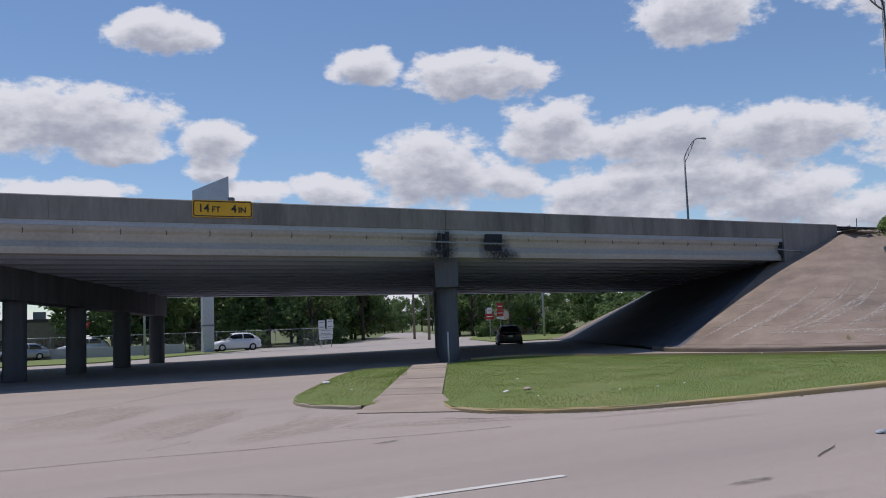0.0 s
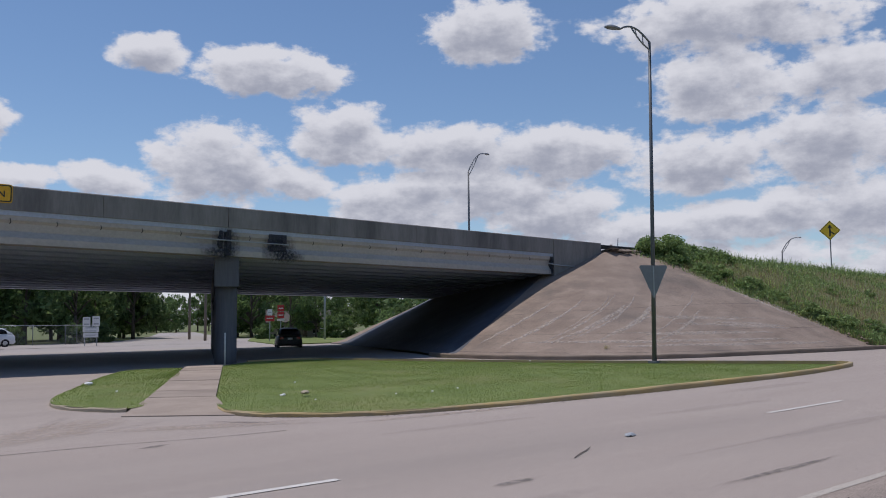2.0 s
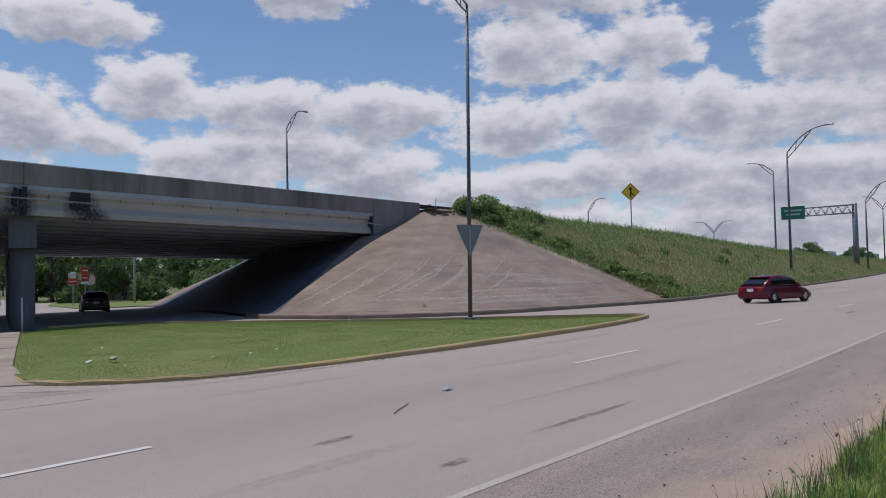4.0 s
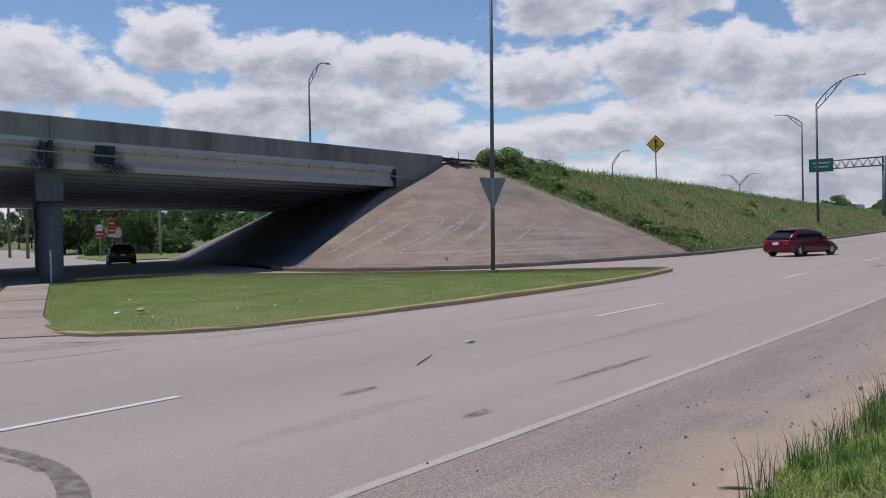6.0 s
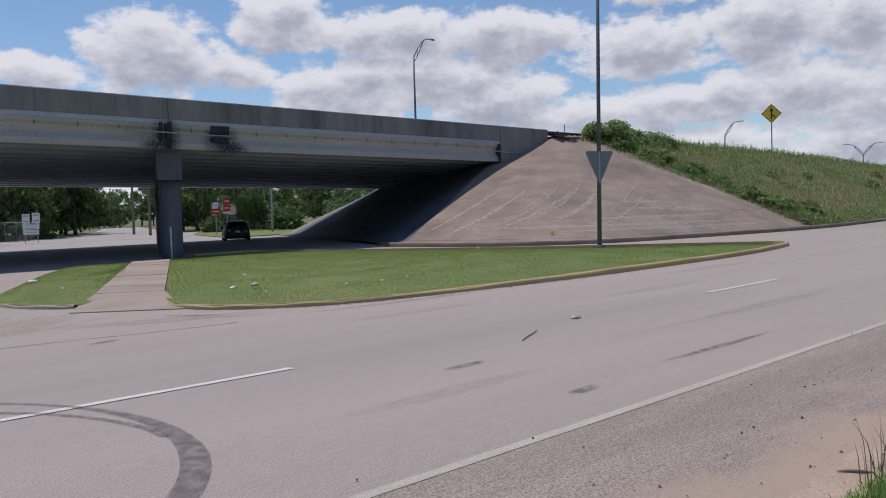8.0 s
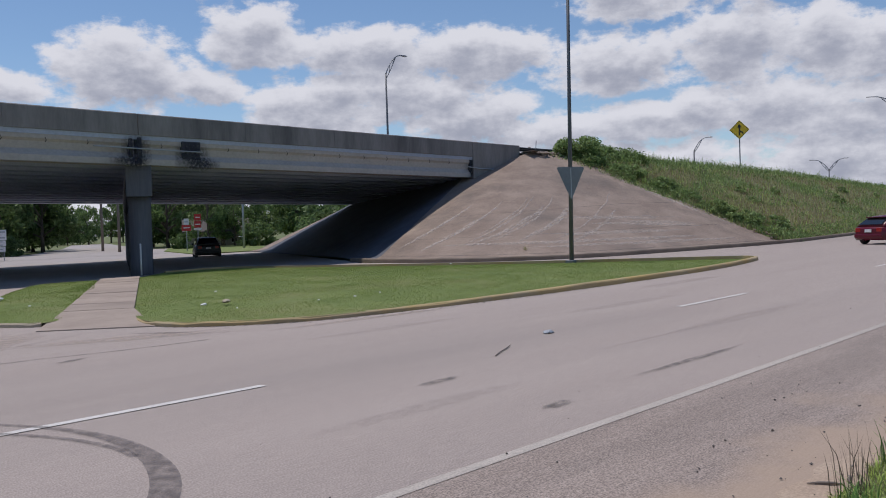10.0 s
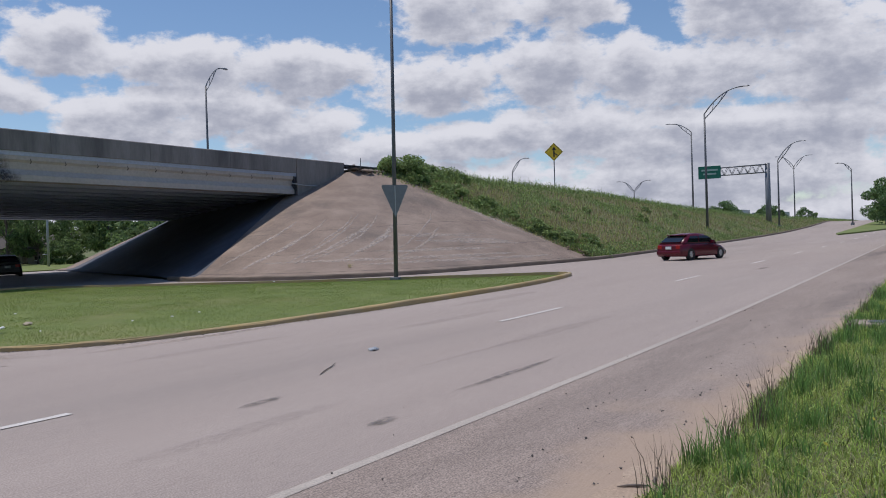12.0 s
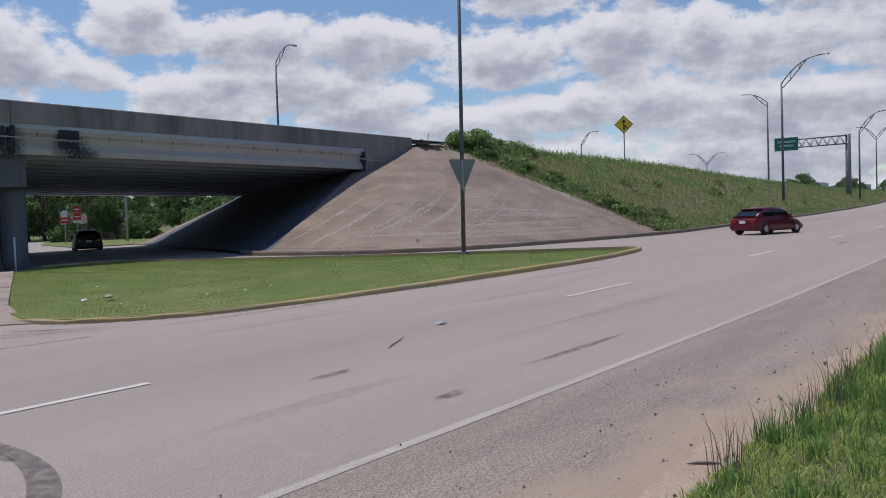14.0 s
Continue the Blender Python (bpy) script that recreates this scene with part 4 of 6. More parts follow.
# ---- lamps, signs and gantry ----
def cobra_lamp(at, z0, z1, arm, rise, r=0.1, label="", twin=False, sag=0.45, droop=False):
    """A tapered mast with one or two curved double-bar arms and flat luminaires."""
    ob = base("street_lamp", pose(at[0], at[1], z0), label, "street lamp", "street lamps along the roads")
    h = z1 - z0
    bm = bmesh.new()
    tube(bm, [(0, 0, -0.3), (0, 0, h * 0.5), (0, 0, h)], [r, r * 0.8, r * 0.6], 12)
    part("mast", bm, M_POLE, ob)
    bm = bmesh.new()
    box(bm, -r * 2, r * 2, -r * 2, r * 2, -0.35, 0.05, 0.02)
    part("base_plate", bm, M_STEEL, ob)
    for sgn in ((1, -1) if twin else (1,)):
        a = Vector((arm[0] * sgn, arm[1] * sgn, 0))
        up = [Vector((0, 0, h)) + a * t + Vector((0, 0, rise * (1.6 * math.sin(0.78 * math.pi * t) if droop else 1 - (1 - t) ** 2.2))) for t in np.linspace(0, 1, 9)]
        low = [Vector((0, 0, h - 0.1 * h * sag)) + (up[5] - Vector((0, 0, h - 0.1 * h * sag))) * t - Vector((0, 0, 0.10 * math.sin(math.pi * t))) for t in np.linspace(0, 1, 7)]
        bm = bmesh.new()
        tube(bm, up, r * 0.42, 8)
        part("arm", bm, M_STEEL, ob)
        bm = bmesh.new()
        tube(bm, low, r * 0.34, 8)
        part("brace", bm, M_STEEL, ob)
        for t in (0.3, 0.6):
            bm = bmesh.new()
            tube(bm, [up[int(t * 7)], low[int(t * 8)]], r * 0.2, 6)
            part("strut", bm, M_STEEL, ob)
        bm = bmesh.new()
        d = a.normalized()
        c = up[-1] + d * 0.3
        n = Vector((-d.y, d.x, 0))
        rings = []
        for s, w, hh in ((-0.32, 0.05, 0.05), (-0.15, 0.13, 0.08), (0.15, 0.16, 0.09), (0.34, 0.08, 0.04)):
            rings.append([bm.verts.new(c + d * s + n * (w * q) + Vector((0, 0, hh * e))) for q, e in ((-1, 0), (-0.6, 1), (0.6, 1), (1, 0), (0.5, -0.5), (-0.5, -0.5))])
        for p, q in zip(rings, rings[1:]):
            for k in range(6):
                bm.faces.new((p[k], p[(k + 1) % 6], q[(k + 1) % 6], q[k]))
        bm.faces.new(rings[0][::-1])
        bm.faces.new(rings[-1])
        part("luminaire", bm, M_STEEL, ob)
    return ob


near_lamp = cobra_lamp((27.42, 18.95), 0.13, 12.25, (-1.3, 0.42), 0.3, 0.088, "tall dark steel street lamp at the lawn edge", sag=0.25, droop=True)
near_lamp.matrix_world = pose(27.42, 18.95, 0.13, 0.67, 0.46, 0)
cobra_lamp((49.5, 52.0), 5.6, 14.3, (2.2, 0.3), 1.8, 0.11, "tall street lamp standing on the bridge")
cobra_lamp((92.5, 24.0), 1.5, 13.8, (0.4, -3.9), 2.5, 0.15, "tall street lamp on the weedy bank")
cobra_lamp((138.2, 38.0), 3.9, 17.2, (-0.3, 3.3), 1.5, 0.16, "tall street lamp beside the highway")
cobra_lamp((134.6, 24.5), 1.9, 11.5, (0.4, -3.2), 2.6, 0.15, "street lamp near the sign gantry")
cobra_lamp((103, 52), 4.7, 10.2, (0.5, -1.6), 1.6, 0.12, "street lamp partly hidden behind the bank")
cobra_lamp((151, 52), 3.8, 9.0, (0.4, -2.4), 1.8, 0.13, "twin-armed street lamp behind the bank", True)
cobra_lamp((205, 34), 3.0, 15.0, (0.6, -3.2), 2.4, 0.16, "twin-armed street lamp far along the highway", True)
cobra_lamp((149.1, 16.3), 2.0, 10.4, (-0.4, 1.6), 1.0, 0.13, "small street lamp beyond the far trees")


def plate(bm, outline, y0, y1):
    """A flat plate in the xz plane between y0 and y1."""
    extrude_poly(bm, [(x, y0, z) for x, z in outline], (0, y1 - y0, 0))


def round_rect(w, h, r, n=4):
    pts = []
    for cx, cz, a0 in ((w / 2 - r, h / 2 - r, 0), (-w / 2 + r, h / 2 - r, 90), (-w / 2 + r, -h / 2 + r, 180), (w / 2 - r, -h / 2 + r, 270)):
        for k in range(n + 1):
            a = radians(a0 + 90 * k / n)
            pts.append((cx + r * math.cos(a), cz + r * math.sin(a)))
    return pts


def lettering(text, size, at, parent, material, name="lettering"):
    """Raised letters that face -y."""
    cu = bpy.data.curves.new(name, "FONT")
    cu.body, cu.size, cu.extrude, cu.align_x, cu.align_y = text, size, 0.004, "CENTER", "CENTER"
    cu.offset = 0.006
    tmp = new("tmp", cu)
    me = bpy.data.meshes.new_from_object(tmp)
    bpy.data.objects.remove(tmp)
    me.materials.append(material)
    ob = new(name, me)
    ob.parent = parent
    ob.matrix_basis = pose(*at, 90, 0, 0)
    return ob


# yield sign on the lamp, seen from behind
ysign = base("yield_sign", pose(27.42, 18.95, 3.15, 0, 0, 152), "grey back of a triangular yield sign clamped to the lamp", "sign")
bm = bmesh.new()
tri = [(0.02, -0.66), (0.57, 0.50), (0.52, 0.56), (-0.52, 0.56), (-0.57, 0.50), (-0.02, -0.66)]
plate(bm, tri, 0.125, 0.13)
part("panel", bm, M_STEEL, ysign)
bm = bmesh.new()
plate(bm, [(x * 0.98, z * 0.98) for x, z in tri], 0.119, 0.123)
part("sign_face", bm, M_RED, ysign)
for z in (0.3, -0.25):
    bm = bmesh.new()
    box(bm, -0.11, 0.11, -0.1, 0.117, z - 0.025, z + 0.025, 0.006)
    part("clamp", bm, M_STEEL, ysign)

bm = bmesh.new()
box(bm, -0.022, 0.022, 0.131, 0.145, -0.6, 0.52, 0.004)
part("stiffener", bm, M_SIGNBACK, ysign)
# clearance sign on the parapet
csign = base("clearance_sign", pose(7.88, FACE - 0.05, 6.35, 0, 0, 0), "yellow clearance sign with black border on the parapet", "sign")
bm = bmesh.new()
plate(bm, round_rect(2.28, 0.66, 0.09), -0.03, 0.0)
part("panel", bm, M_YELLOW, csign)
bm = bmesh.new()
o, i = round_rect(2.22, 0.60, 0.08), round_rect(2.14, 0.52, 0.06)
va, vb = [bm.verts.new((x, -0.034, z)) for x, z in o], [bm.verts.new((x, -0.034, z)) for x, z in i]
for k in range(len(o)):
    bm.faces.new((va[k], va[(k + 1) % len(o)], vb[(k + 1) % len(o)], vb[k]))
part("border", bm, M_BLACK, csign)
lettering("14", 0.44, (-0.72, -0.036, 0.0), csign, M_BLACK)
lettering("FT", 0.31, (-0.26, -0.036, -0.035), csign, M_BLACK)
lettering("4", 0.44, (0.42, -0.036, 0.0), csign, M_BLACK)
lettering("IN", 0.31, (0.74, -0.036, -0.035), csign, M_BLACK)
for x in (-0.8, 0.8):
    bm = bmesh.new()
    box(bm, x - 0.03, x + 0.03, 0.0, 0.06, -0.3, 0.3)
    part("bracket", bm, M_STEEL, csign)

# large sign on the highway, seen from behind over the parapet
hsign = base("highway_sign", pose(8.15, 36.0, 5.55, 0, 0, -38), "plain grey back of a highway sign above the bridge", "sign")
bm = bmesh.new()
extrude_poly(bm, [(-0.85, 0, 1.2), (0.75, 0, 1.2), (0.75, 0, 2.55), (-0.85, 0, 2.05)], (0, 0.04, 0))
part("panel", bm, M_SIGNBACK, hsign)
for x in (-0.5, 0.5):
    bm = bmesh.new()
    box(bm, x - 0.05, x + 0.05, 0.05, 0.15, -0.05, 2.0, 0.01)
    part("post", bm, M_STEEL, hsign)
bm = bmesh.new()
box(bm, 0.78, 0.98, -0.1, 0.12, 0.9, 1.65, 0.02)
part("bracket", bm, M_POLE, hsign)

# merge warning sign on the crest
msign = base("merge_sign", pose(76.2, 34.0, 5.5, 0, 0, -62), "yellow diamond merge warning sign on a post", "sign")
bm = bmesh.new()
box(bm, -0.05, 0.05, 0.0, 0.08, -0.2, 3.2, 0.01)
part("post", bm, M_STEEL, msign)
bm = bmesh.new()
plate(bm, [(0, 4.87), (-0.87, 4.0), (0, 3.13), (0.87, 4.0)], -0.02, 0.0)
part("panel", bm, M_MERGE, msign)
bm = bmesh.new()
for s0, s1 in ((0.80, 0.755),):
    a = [bm.verts.new((x, -0.024, z + 4.0)) for x, z in ((0, s0), (-s0, 0), (0, -s0), (s0, 0))]
    b = [bm.verts.new((x, -0.024, z + 4.0)) for x, z in ((0, s1), (-s1, 0), (0, -s1), (s1, 0))]
    for k in range(4):
        bm.faces.new((a[k], a[(k + 1) % 4], b[(k + 1) % 4], b[k]))
part("border", bm, M_BLACK, msign)
bm = bmesh.new()
plate(bm, [(-0.06, 3.5), (0.06, 3.5), (0.06, 4.2), (0.2, 4.2), (0, 4.52), (-0.2, 4.2), (-0.06, 4.2)], -0.03, -0.021)
plate(bm, [(0.06, 3.95), (0.06, 3.82), (0.3, 3.62), (0.36, 3.70)], -0.03, -0.021)
part("arrow", bm, M_BLACK, msign)

# sign gantry: a post and a truss arm over the highway
gantry = base("sign_gantry", pose(140, 27, 2.2), "grey cantilever sign gantry with a green road sign", "gantry")
bm = bmesh.new()
tube(bm, [(0, 0, -0.3), (0, 0, 4), (0, 0, 9.4)], [0.42, 0.4, 0.36], 14)
part("post", bm, M_STEEL, gantry)
for z in (8.0, 9.2):
    for dx in (-0.35, 0.35):
        bm = bmesh.new()
        tube(bm, [(dx, 0, z), (dx, 10.2, z - 0.1)], 0.08, 8)
        part("chord", bm, M_STEEL, gantry)
for k in range(8):
    y0, y1 = 0.5 + 1.2 * k, 0.5 + 1.2 * (k + 1)
    for dx in (-0.35, 0.35):
        bm = bmesh.new()
        tube(bm, [(dx, y0, 8.0), (dx, (y0 + y1) / 2, 9.2), (dx, y1, 8.0)], 0.05, 6)
        part("web_bar", bm, M_STEEL, gantry)
bm = bmesh.new()
box(bm, -0.55, -0.48, 6.9, 10.4, 7.5, 9.5, 0.03)
gs = part("green_sign", bm, M_GREEN, gantry, "green road sign with white lettering bars")
for y0, y1, z in ((7.3, 9.9, 8.85), (7.6, 9.6, 8.25)):
    bm = bmesh.new()
    box(bm, -0.57, -0.553, y0, y1, z - 0.13, z + 0.13)
    part("lettering_bar", bm, M_SIGNTEXT, gs)

# guard rail where the bridge ends
rail = base("guard_rail", Matrix.Identity(4), "steel guard rail between bridge end and weeds", "guard rail")
bm = bmesh.new()
for z0, z1 in ((6.1, 6.38),):
    prof = [(0.0, z0), (-0.05, z0 + 0.06), (-0.05, z0 + 0.1), (0.0, z0 + 0.14), (-0.05, z0 + 0.18), (-0.05, z0 + 0.22), (0.0, z1)]
    rows = [[bm.verts.new((x, 33.15 + y, z)) for y, z in prof] for x in (42.3, 46, 50, 56)]
    for a, b in zip(rows, rows[1:]):
        for k in range(len(prof) - 1):
            bm.faces.new((a[k], b[k], b[k + 1], a[k + 1]))
    bmesh.ops.solidify(bm, geom=bm.faces[:], thickness=0.012)
part("beam", bm, M_POLE, rail)
for x in (43.9, 47.0, 50.5, 54.0):
    bm = bmesh.new()
    tube(bm, [(x, 33.3, 5.2), (x + 0.01, 33.3, 6.45)], 0.09, 8)
    part("post", bm, M_WOOD, rail)
mk = base("marker_post", pose(44.15, 33.0, 5.9, 0, 6, 0), "thin delineator post leaning by the guard rail", "post")
bm = bmesh.new()
box(bm, -0.03, 0.03, -0.01, 0.01, -0.2, 0.95, 0.004)
part("post", bm, M_STEEL, mk)


# ---- cars ----
def car(m, paint, label, length=4.1, wide=1.7, high=1.38, suv=False):
    """A hatchback, nose to +x: lofted body, glasshouse, windows, wheels, lamps, bumpers."""
    ob = base("car", m, label, "car")
    L, W, H = length, wide / 2, high
    belt = 0.62 * H + (0.04 if suv else 0)

    def loft(stations, name, mat_, lab=""):
        bm = bmesh.new()
        rings = []
        for x, w0, w1, zb, zt in stations:
            mid = zb + (zt - zb) * 0.55
            sec = [(-w0 * 0.93, zb), (-w0, zb + 0.08), (-w0, mid), (-w1, zt - 0.04), (-w1 * 0.9, zt), (0, zt + 0.02), (w1 * 0.9, zt), (w1, zt - 0.04), (w0, mid), (w0, zb + 0.08), (w0 * 0.93, zb)]
            rings.append([bm.verts.new((x, y, z)) for y, z in sec])
        for a, b in zip(rings, rings[1:]):
            for k in range(len(a)):
                f = bm.faces.new((a[k], a[(k + 1) % len(a)], b[(k + 1) % len(a)], b[k]))
                f.smooth = True
        bm.faces.new(rings[0])
        bm.faces.new(rings[-1][::-1])
        bmesh.ops.recalc_face_normals(bm, faces=bm.faces)
        return part(name, bm, mat_, ob, lab)

    zb = 0.2 if not suv else 0.26
    nose = belt - 0.16
    loft([(-L / 2, W * 0.82, W * 0.78, zb + 0.12, belt - 0.12), (-L / 2 + 0.12, W * 0.95, W * 0.9, zb, belt - 0.02), (-L * 0.3, W, W * 0.95, zb - 0.02, belt + 0.02),
          (0, W, W * 0.96, zb - 0.02, belt), (L * 0.2, W, W * 0.95, zb - 0.02, belt - 0.03), (L * 0.36, W * 0.99, W * 0.9, zb, nose + 0.02),
          (L / 2 - 0.15, W * 0.92, W * 0.8, zb, nose - 0.12), (L / 2, W * 0.72, W * 0.62, zb + 0.08, nose - 0.24)], "body", paint)
    roof0, roof1 = -L * 0.24, L * 0.05
    loft([(-L / 2 + 0.18, W * 0.86, W * 0.8, belt - 0.05, belt + 0.06), (-L * 0.31, W * 0.86, W * 0.72, belt - 0.05, H - 0.12), (roof0, W * 0.86, W * 0.7, belt - 0.05, H - 0.03),
          (-L * 0.1, W * 0.87, W * 0.7, belt - 0.05, H), (roof1, W * 0.87, W * 0.7, belt - 0.05, H - 0.05), (L * 0.15, W * 0.87, W * 0.74, belt - 0.05, belt + 0.22), (L * 0.26, W * 0.86, W * 0.8, belt - 0.05, belt - 0.02)], "cabin", paint)

    def pane(name, pts):
        bm = bmesh.new()
        vs = [bm.verts.new(p) for p in pts]
        bm.faces.new(vs)
        part(name, bm, M_GLASS, ob)

    zt = H - 0.12
    for s in (-1, 1):
        lo, hi = s * (W * 0.87 + 0.012), s * (W * 0.755 + 0.012)
        zm = belt - 0.05 + 0.55 * (H - belt + 0.05)
        hi = s * (W * 0.87 - (W * 0.16) * (zt - zm) / (H - 0.04 - zm) + 0.014)
        for x0, x1, x2, x3, x4, x5 in ((-0.36, -0.13, -0.13, -0.13, -0.27, -0.33), (-0.112, 0.18, 0.135, 0.055, -0.112, -0.112)):
            bm = bmesh.new()
            vs = [bm.verts.new((L * x, y, z)) for x, y, z in ((x0, lo, belt + 0.06), (x1, lo, belt + 0.05), (x2, lo, zm), (x3, hi, zt), (x4, hi, zt - 0.01), (x5, lo, zm))]
            bm.faces.new((vs[0], vs[1], vs[2], vs[5]))
            bm.faces.new((vs[5], vs[2], vs[3], vs[4]))
            part("side_window", bm, M_GLASS, ob)
        bm = bmesh.new()
        box(bm, L * 0.12, L * 0.165, s * (W + 0.02) - 0.07, s * (W + 0.02) + 0.09, belt + 0.0, belt + 0.14, 0.02)
        part("mirror", bm, paint, ob)
        for x in (-L * 0.315, L * 0.315):
            bm = bmesh.new()
            r = 0.3 if not suv else 0.35
            ring = [(0.55, 0.09), (0.93, 0.1), (1.0, 0.07), (1.0, -0.07), (0.93, -0.1), (0.55, -0.09)]
            n = 22
            cols = [[bm.verts.new((x + r * q * math.cos(2 * math.pi * k / n), s * (W - 0.09) + o, r + r * q * math.sin(2 * math.pi * k / n))) for q, o in ring] for k in range(n)]
            for k in range(n):
                a, b = cols[k], cols[(k + 1) % n]
                for j in range(5):
                    bm.faces.new((a[j], a[j + 1], b[j + 1], b[j]))
            bmesh.ops.recalc_face_normals(bm, faces=bm.faces)
            wheel = part("wheel", bm, M_TYRE, ob)
            bm = bmesh.new()
            rr = r * 0.66
            hub = s * (W - 0.09) + s * 0.075
            for k in range(7):
                a = 2 * math.pi * k / 7
                c, d = Vector((math.cos(a), 0, math.sin(a))), Vector((-math.sin(a), 0, math.cos(a)))
                o = Vector((x, hub, r))
                extrude_poly(bm, [o + d * 0.035, o + c * rr + d * 0.045, o + c * rr - d * 0.045, o - d * 0.035], (0, s * 0.015, 0))
            tube(bm, [(x, hub - s * 0.01, r), (x, hub + s * 0.025, r)], r * 0.2, 12)
            rim0 = [bm.verts.new((x + rr * 1.02 * math.cos(2 * math.pi * k / n), hub + s * 0.015, r + rr * 1.02 * math.sin(2 * math.pi * k / n))) for k in range(n)]
            rim1 = [bm.verts.new((x + rr * 0.86 * math.cos(2 * math.pi * k / n), hub + s * 0.012, r + rr * 0.86 * math.sin(2 * math.pi * k / n))) for k in range(n)]
            for k in range(n):
                bm.faces.new((rim0[k], rim0[(k + 1) % n], rim1[(k + 1) % n], rim1[k]))
            part("rim", bm, M_RIM, wheel)
        bm = bmesh.new()
        box(bm, -L / 2 - 0.005, -L / 2 + 0.13, s * (W * 0.66) - 0.13, s * (W * 0.66) + 0.13, belt - 0.24, belt - 0.06, 0.02)
        part("tail_lamp", bm, M_LAMPRED, ob)
        bm = bmesh.new()
        box(bm, L / 2 - 0.14, L / 2 + 0.0, s * (W * 0.55) - 0.17, s * (W * 0.55) + 0.17, nose - 0.33, nose - 0.2, 0.02)
        part("headlight", bm, M_RIM, ob)
    pane("rear_window", [(-L / 2 + 0.13, -W * 0.72, belt + 0.10), (-L / 2 + 0.13, W * 0.72, belt + 0.10), (-L * 0.315 - 0.05, W * 0.62, H - 0.11), (-L * 0.315 - 0.05, -W * 0.62, H - 0.11)])
    pane("windscreen", [(L * 0.25, -W * 0.72, belt + 0.04), (L * 0.25, W * 0.72, belt + 0.04), (L * 0.075, W * 0.64, H - 0.1), (L * 0.075, -W * 0.64, H - 0.1)])
    bm = bmesh.new()
    box(bm, -L / 2 - 0.04, -L / 2 + 0.2, -W * 0.88, W * 0.88, zb + 0.1, zb + 0.3, 0.05)
    part("bumper", bm, paint, ob)
    bm = bmesh.new()
    box(bm, -L / 2 - 0.03, -L / 2 + 0.0, -0.17, 0.17, belt - 0.26, belt - 0.12)
    part("number_plate", bm, M_WHITE, ob)
    bm = bmesh.new()
    box(bm, -L * 0.31 - 0.17, -L * 0.29, -W * 0.66, W * 0.66, H - 0.1, H - 0.055, 0.015)
    part("spoiler", bm, paint, ob)
    return ob


car(pose(44.9, 12.45, gz(45), 0, 0, -20), M_CARRED, "dark red three-door hatchback driving up the road", 3.95, 1.66, 1.34)
# added second copy of the red car, its shaded look painted black
car(pose(33.6, 54.3, 0.0, 0, 0, 62), M_CARDARK, "copy of the red hatchback waiting under the bridge, shade painted as black", 4.1, 1.75, 1.45)
car(pose(20.2, 80.6, 0.02, 0, 0, 182), M_CARWHITE, "white compact car on the far road", 4.5, 1.84, 1.66, True)
car(pose(8.6, 96.0, 0.02, 0, 0, 170), M_CARWHITE, "white car parked far behind the fence", 4.9, 1.9, 1.75, True)

M_CARGREY = surf("silver_car_paint", (0.42, 0.43, 0.45), (0.38, 0.39, 0.41), 1.0, 20.0, 0.3, 0.0, 0.3)
car(pose(2.6, 84.5, 0.02, 0, 0, 178), M_CARGREY, "silver car parked beyond the far road", 4.4, 1.75, 1.42)

# ---- beyond the bridge ----
pillar = base("sign_pillar", pose(17.2, 78.2, 0), "tall pale concrete sign pillar beside the far road", "pillar")
bm = bmesh.new()
box(bm, -0.48, 0.48, -0.48, 0.48, -0.2, 13.0, 0.06)
part("shaft", bm, M_FARWALL, pillar)
bm = bmesh.new()
box(bm, -0.51, 0.51, -0.51, 0.51, 2.35, 2.5, 0.01)
part("band", bm, M_STEEL, pillar)

fence = base("chain_link_fence", Matrix.Identity(4), "grey chain-link fence in front of the trees", "fence")
fx = [(-30 + 2.9 * k, 84.0) for k in range(21)] + [(29.0, 84.0), (31.4, 87.5), (33.5, 91.0)]
for x, y in fx:
    bm = bmesh.new()
    tube(bm, [(x, y, -0.1), (x, y, 1.95)], 0.035, 6)
    part("post", bm, M_STEEL, fence)
for a, b in zip(fx, fx[1:]):
    bm = bmesh.new()
    tube(bm, [(*a, 1.85), (*b, 1.85)], 0.03, 6)
    part("top_rail", bm, M_SIGNBACK, fence)
    bm = bmesh.new()
    d = Vector((b[0] - a[0], b[1] - a[1], 0))
    for k in range(15):
        for s in (1, -1):
            u0 = k / 15
            p = Vector((*a, 0.05)) + d * u0
            u1 = min(1.0, max(0.0, u0 + s * 0.6))
            q = Vector((*a, 0.05 + 1.75 * abs(u1 - u0) / 0.6)) + d * u1
            tube(bm, [p, q], 0.006, 3, False)
    part("mesh", bm, M_STEEL, fence)
wallb = base("low_wall", pose(6, 85.0, 0), "low pale concrete wall behind the fence", "wall")
bm = bmesh.new()
box(bm, -16, 10.5, 0, 0.25, -0.1, 0.85, 0.02)
part("wall", bm, M_FARWALL, wallb)


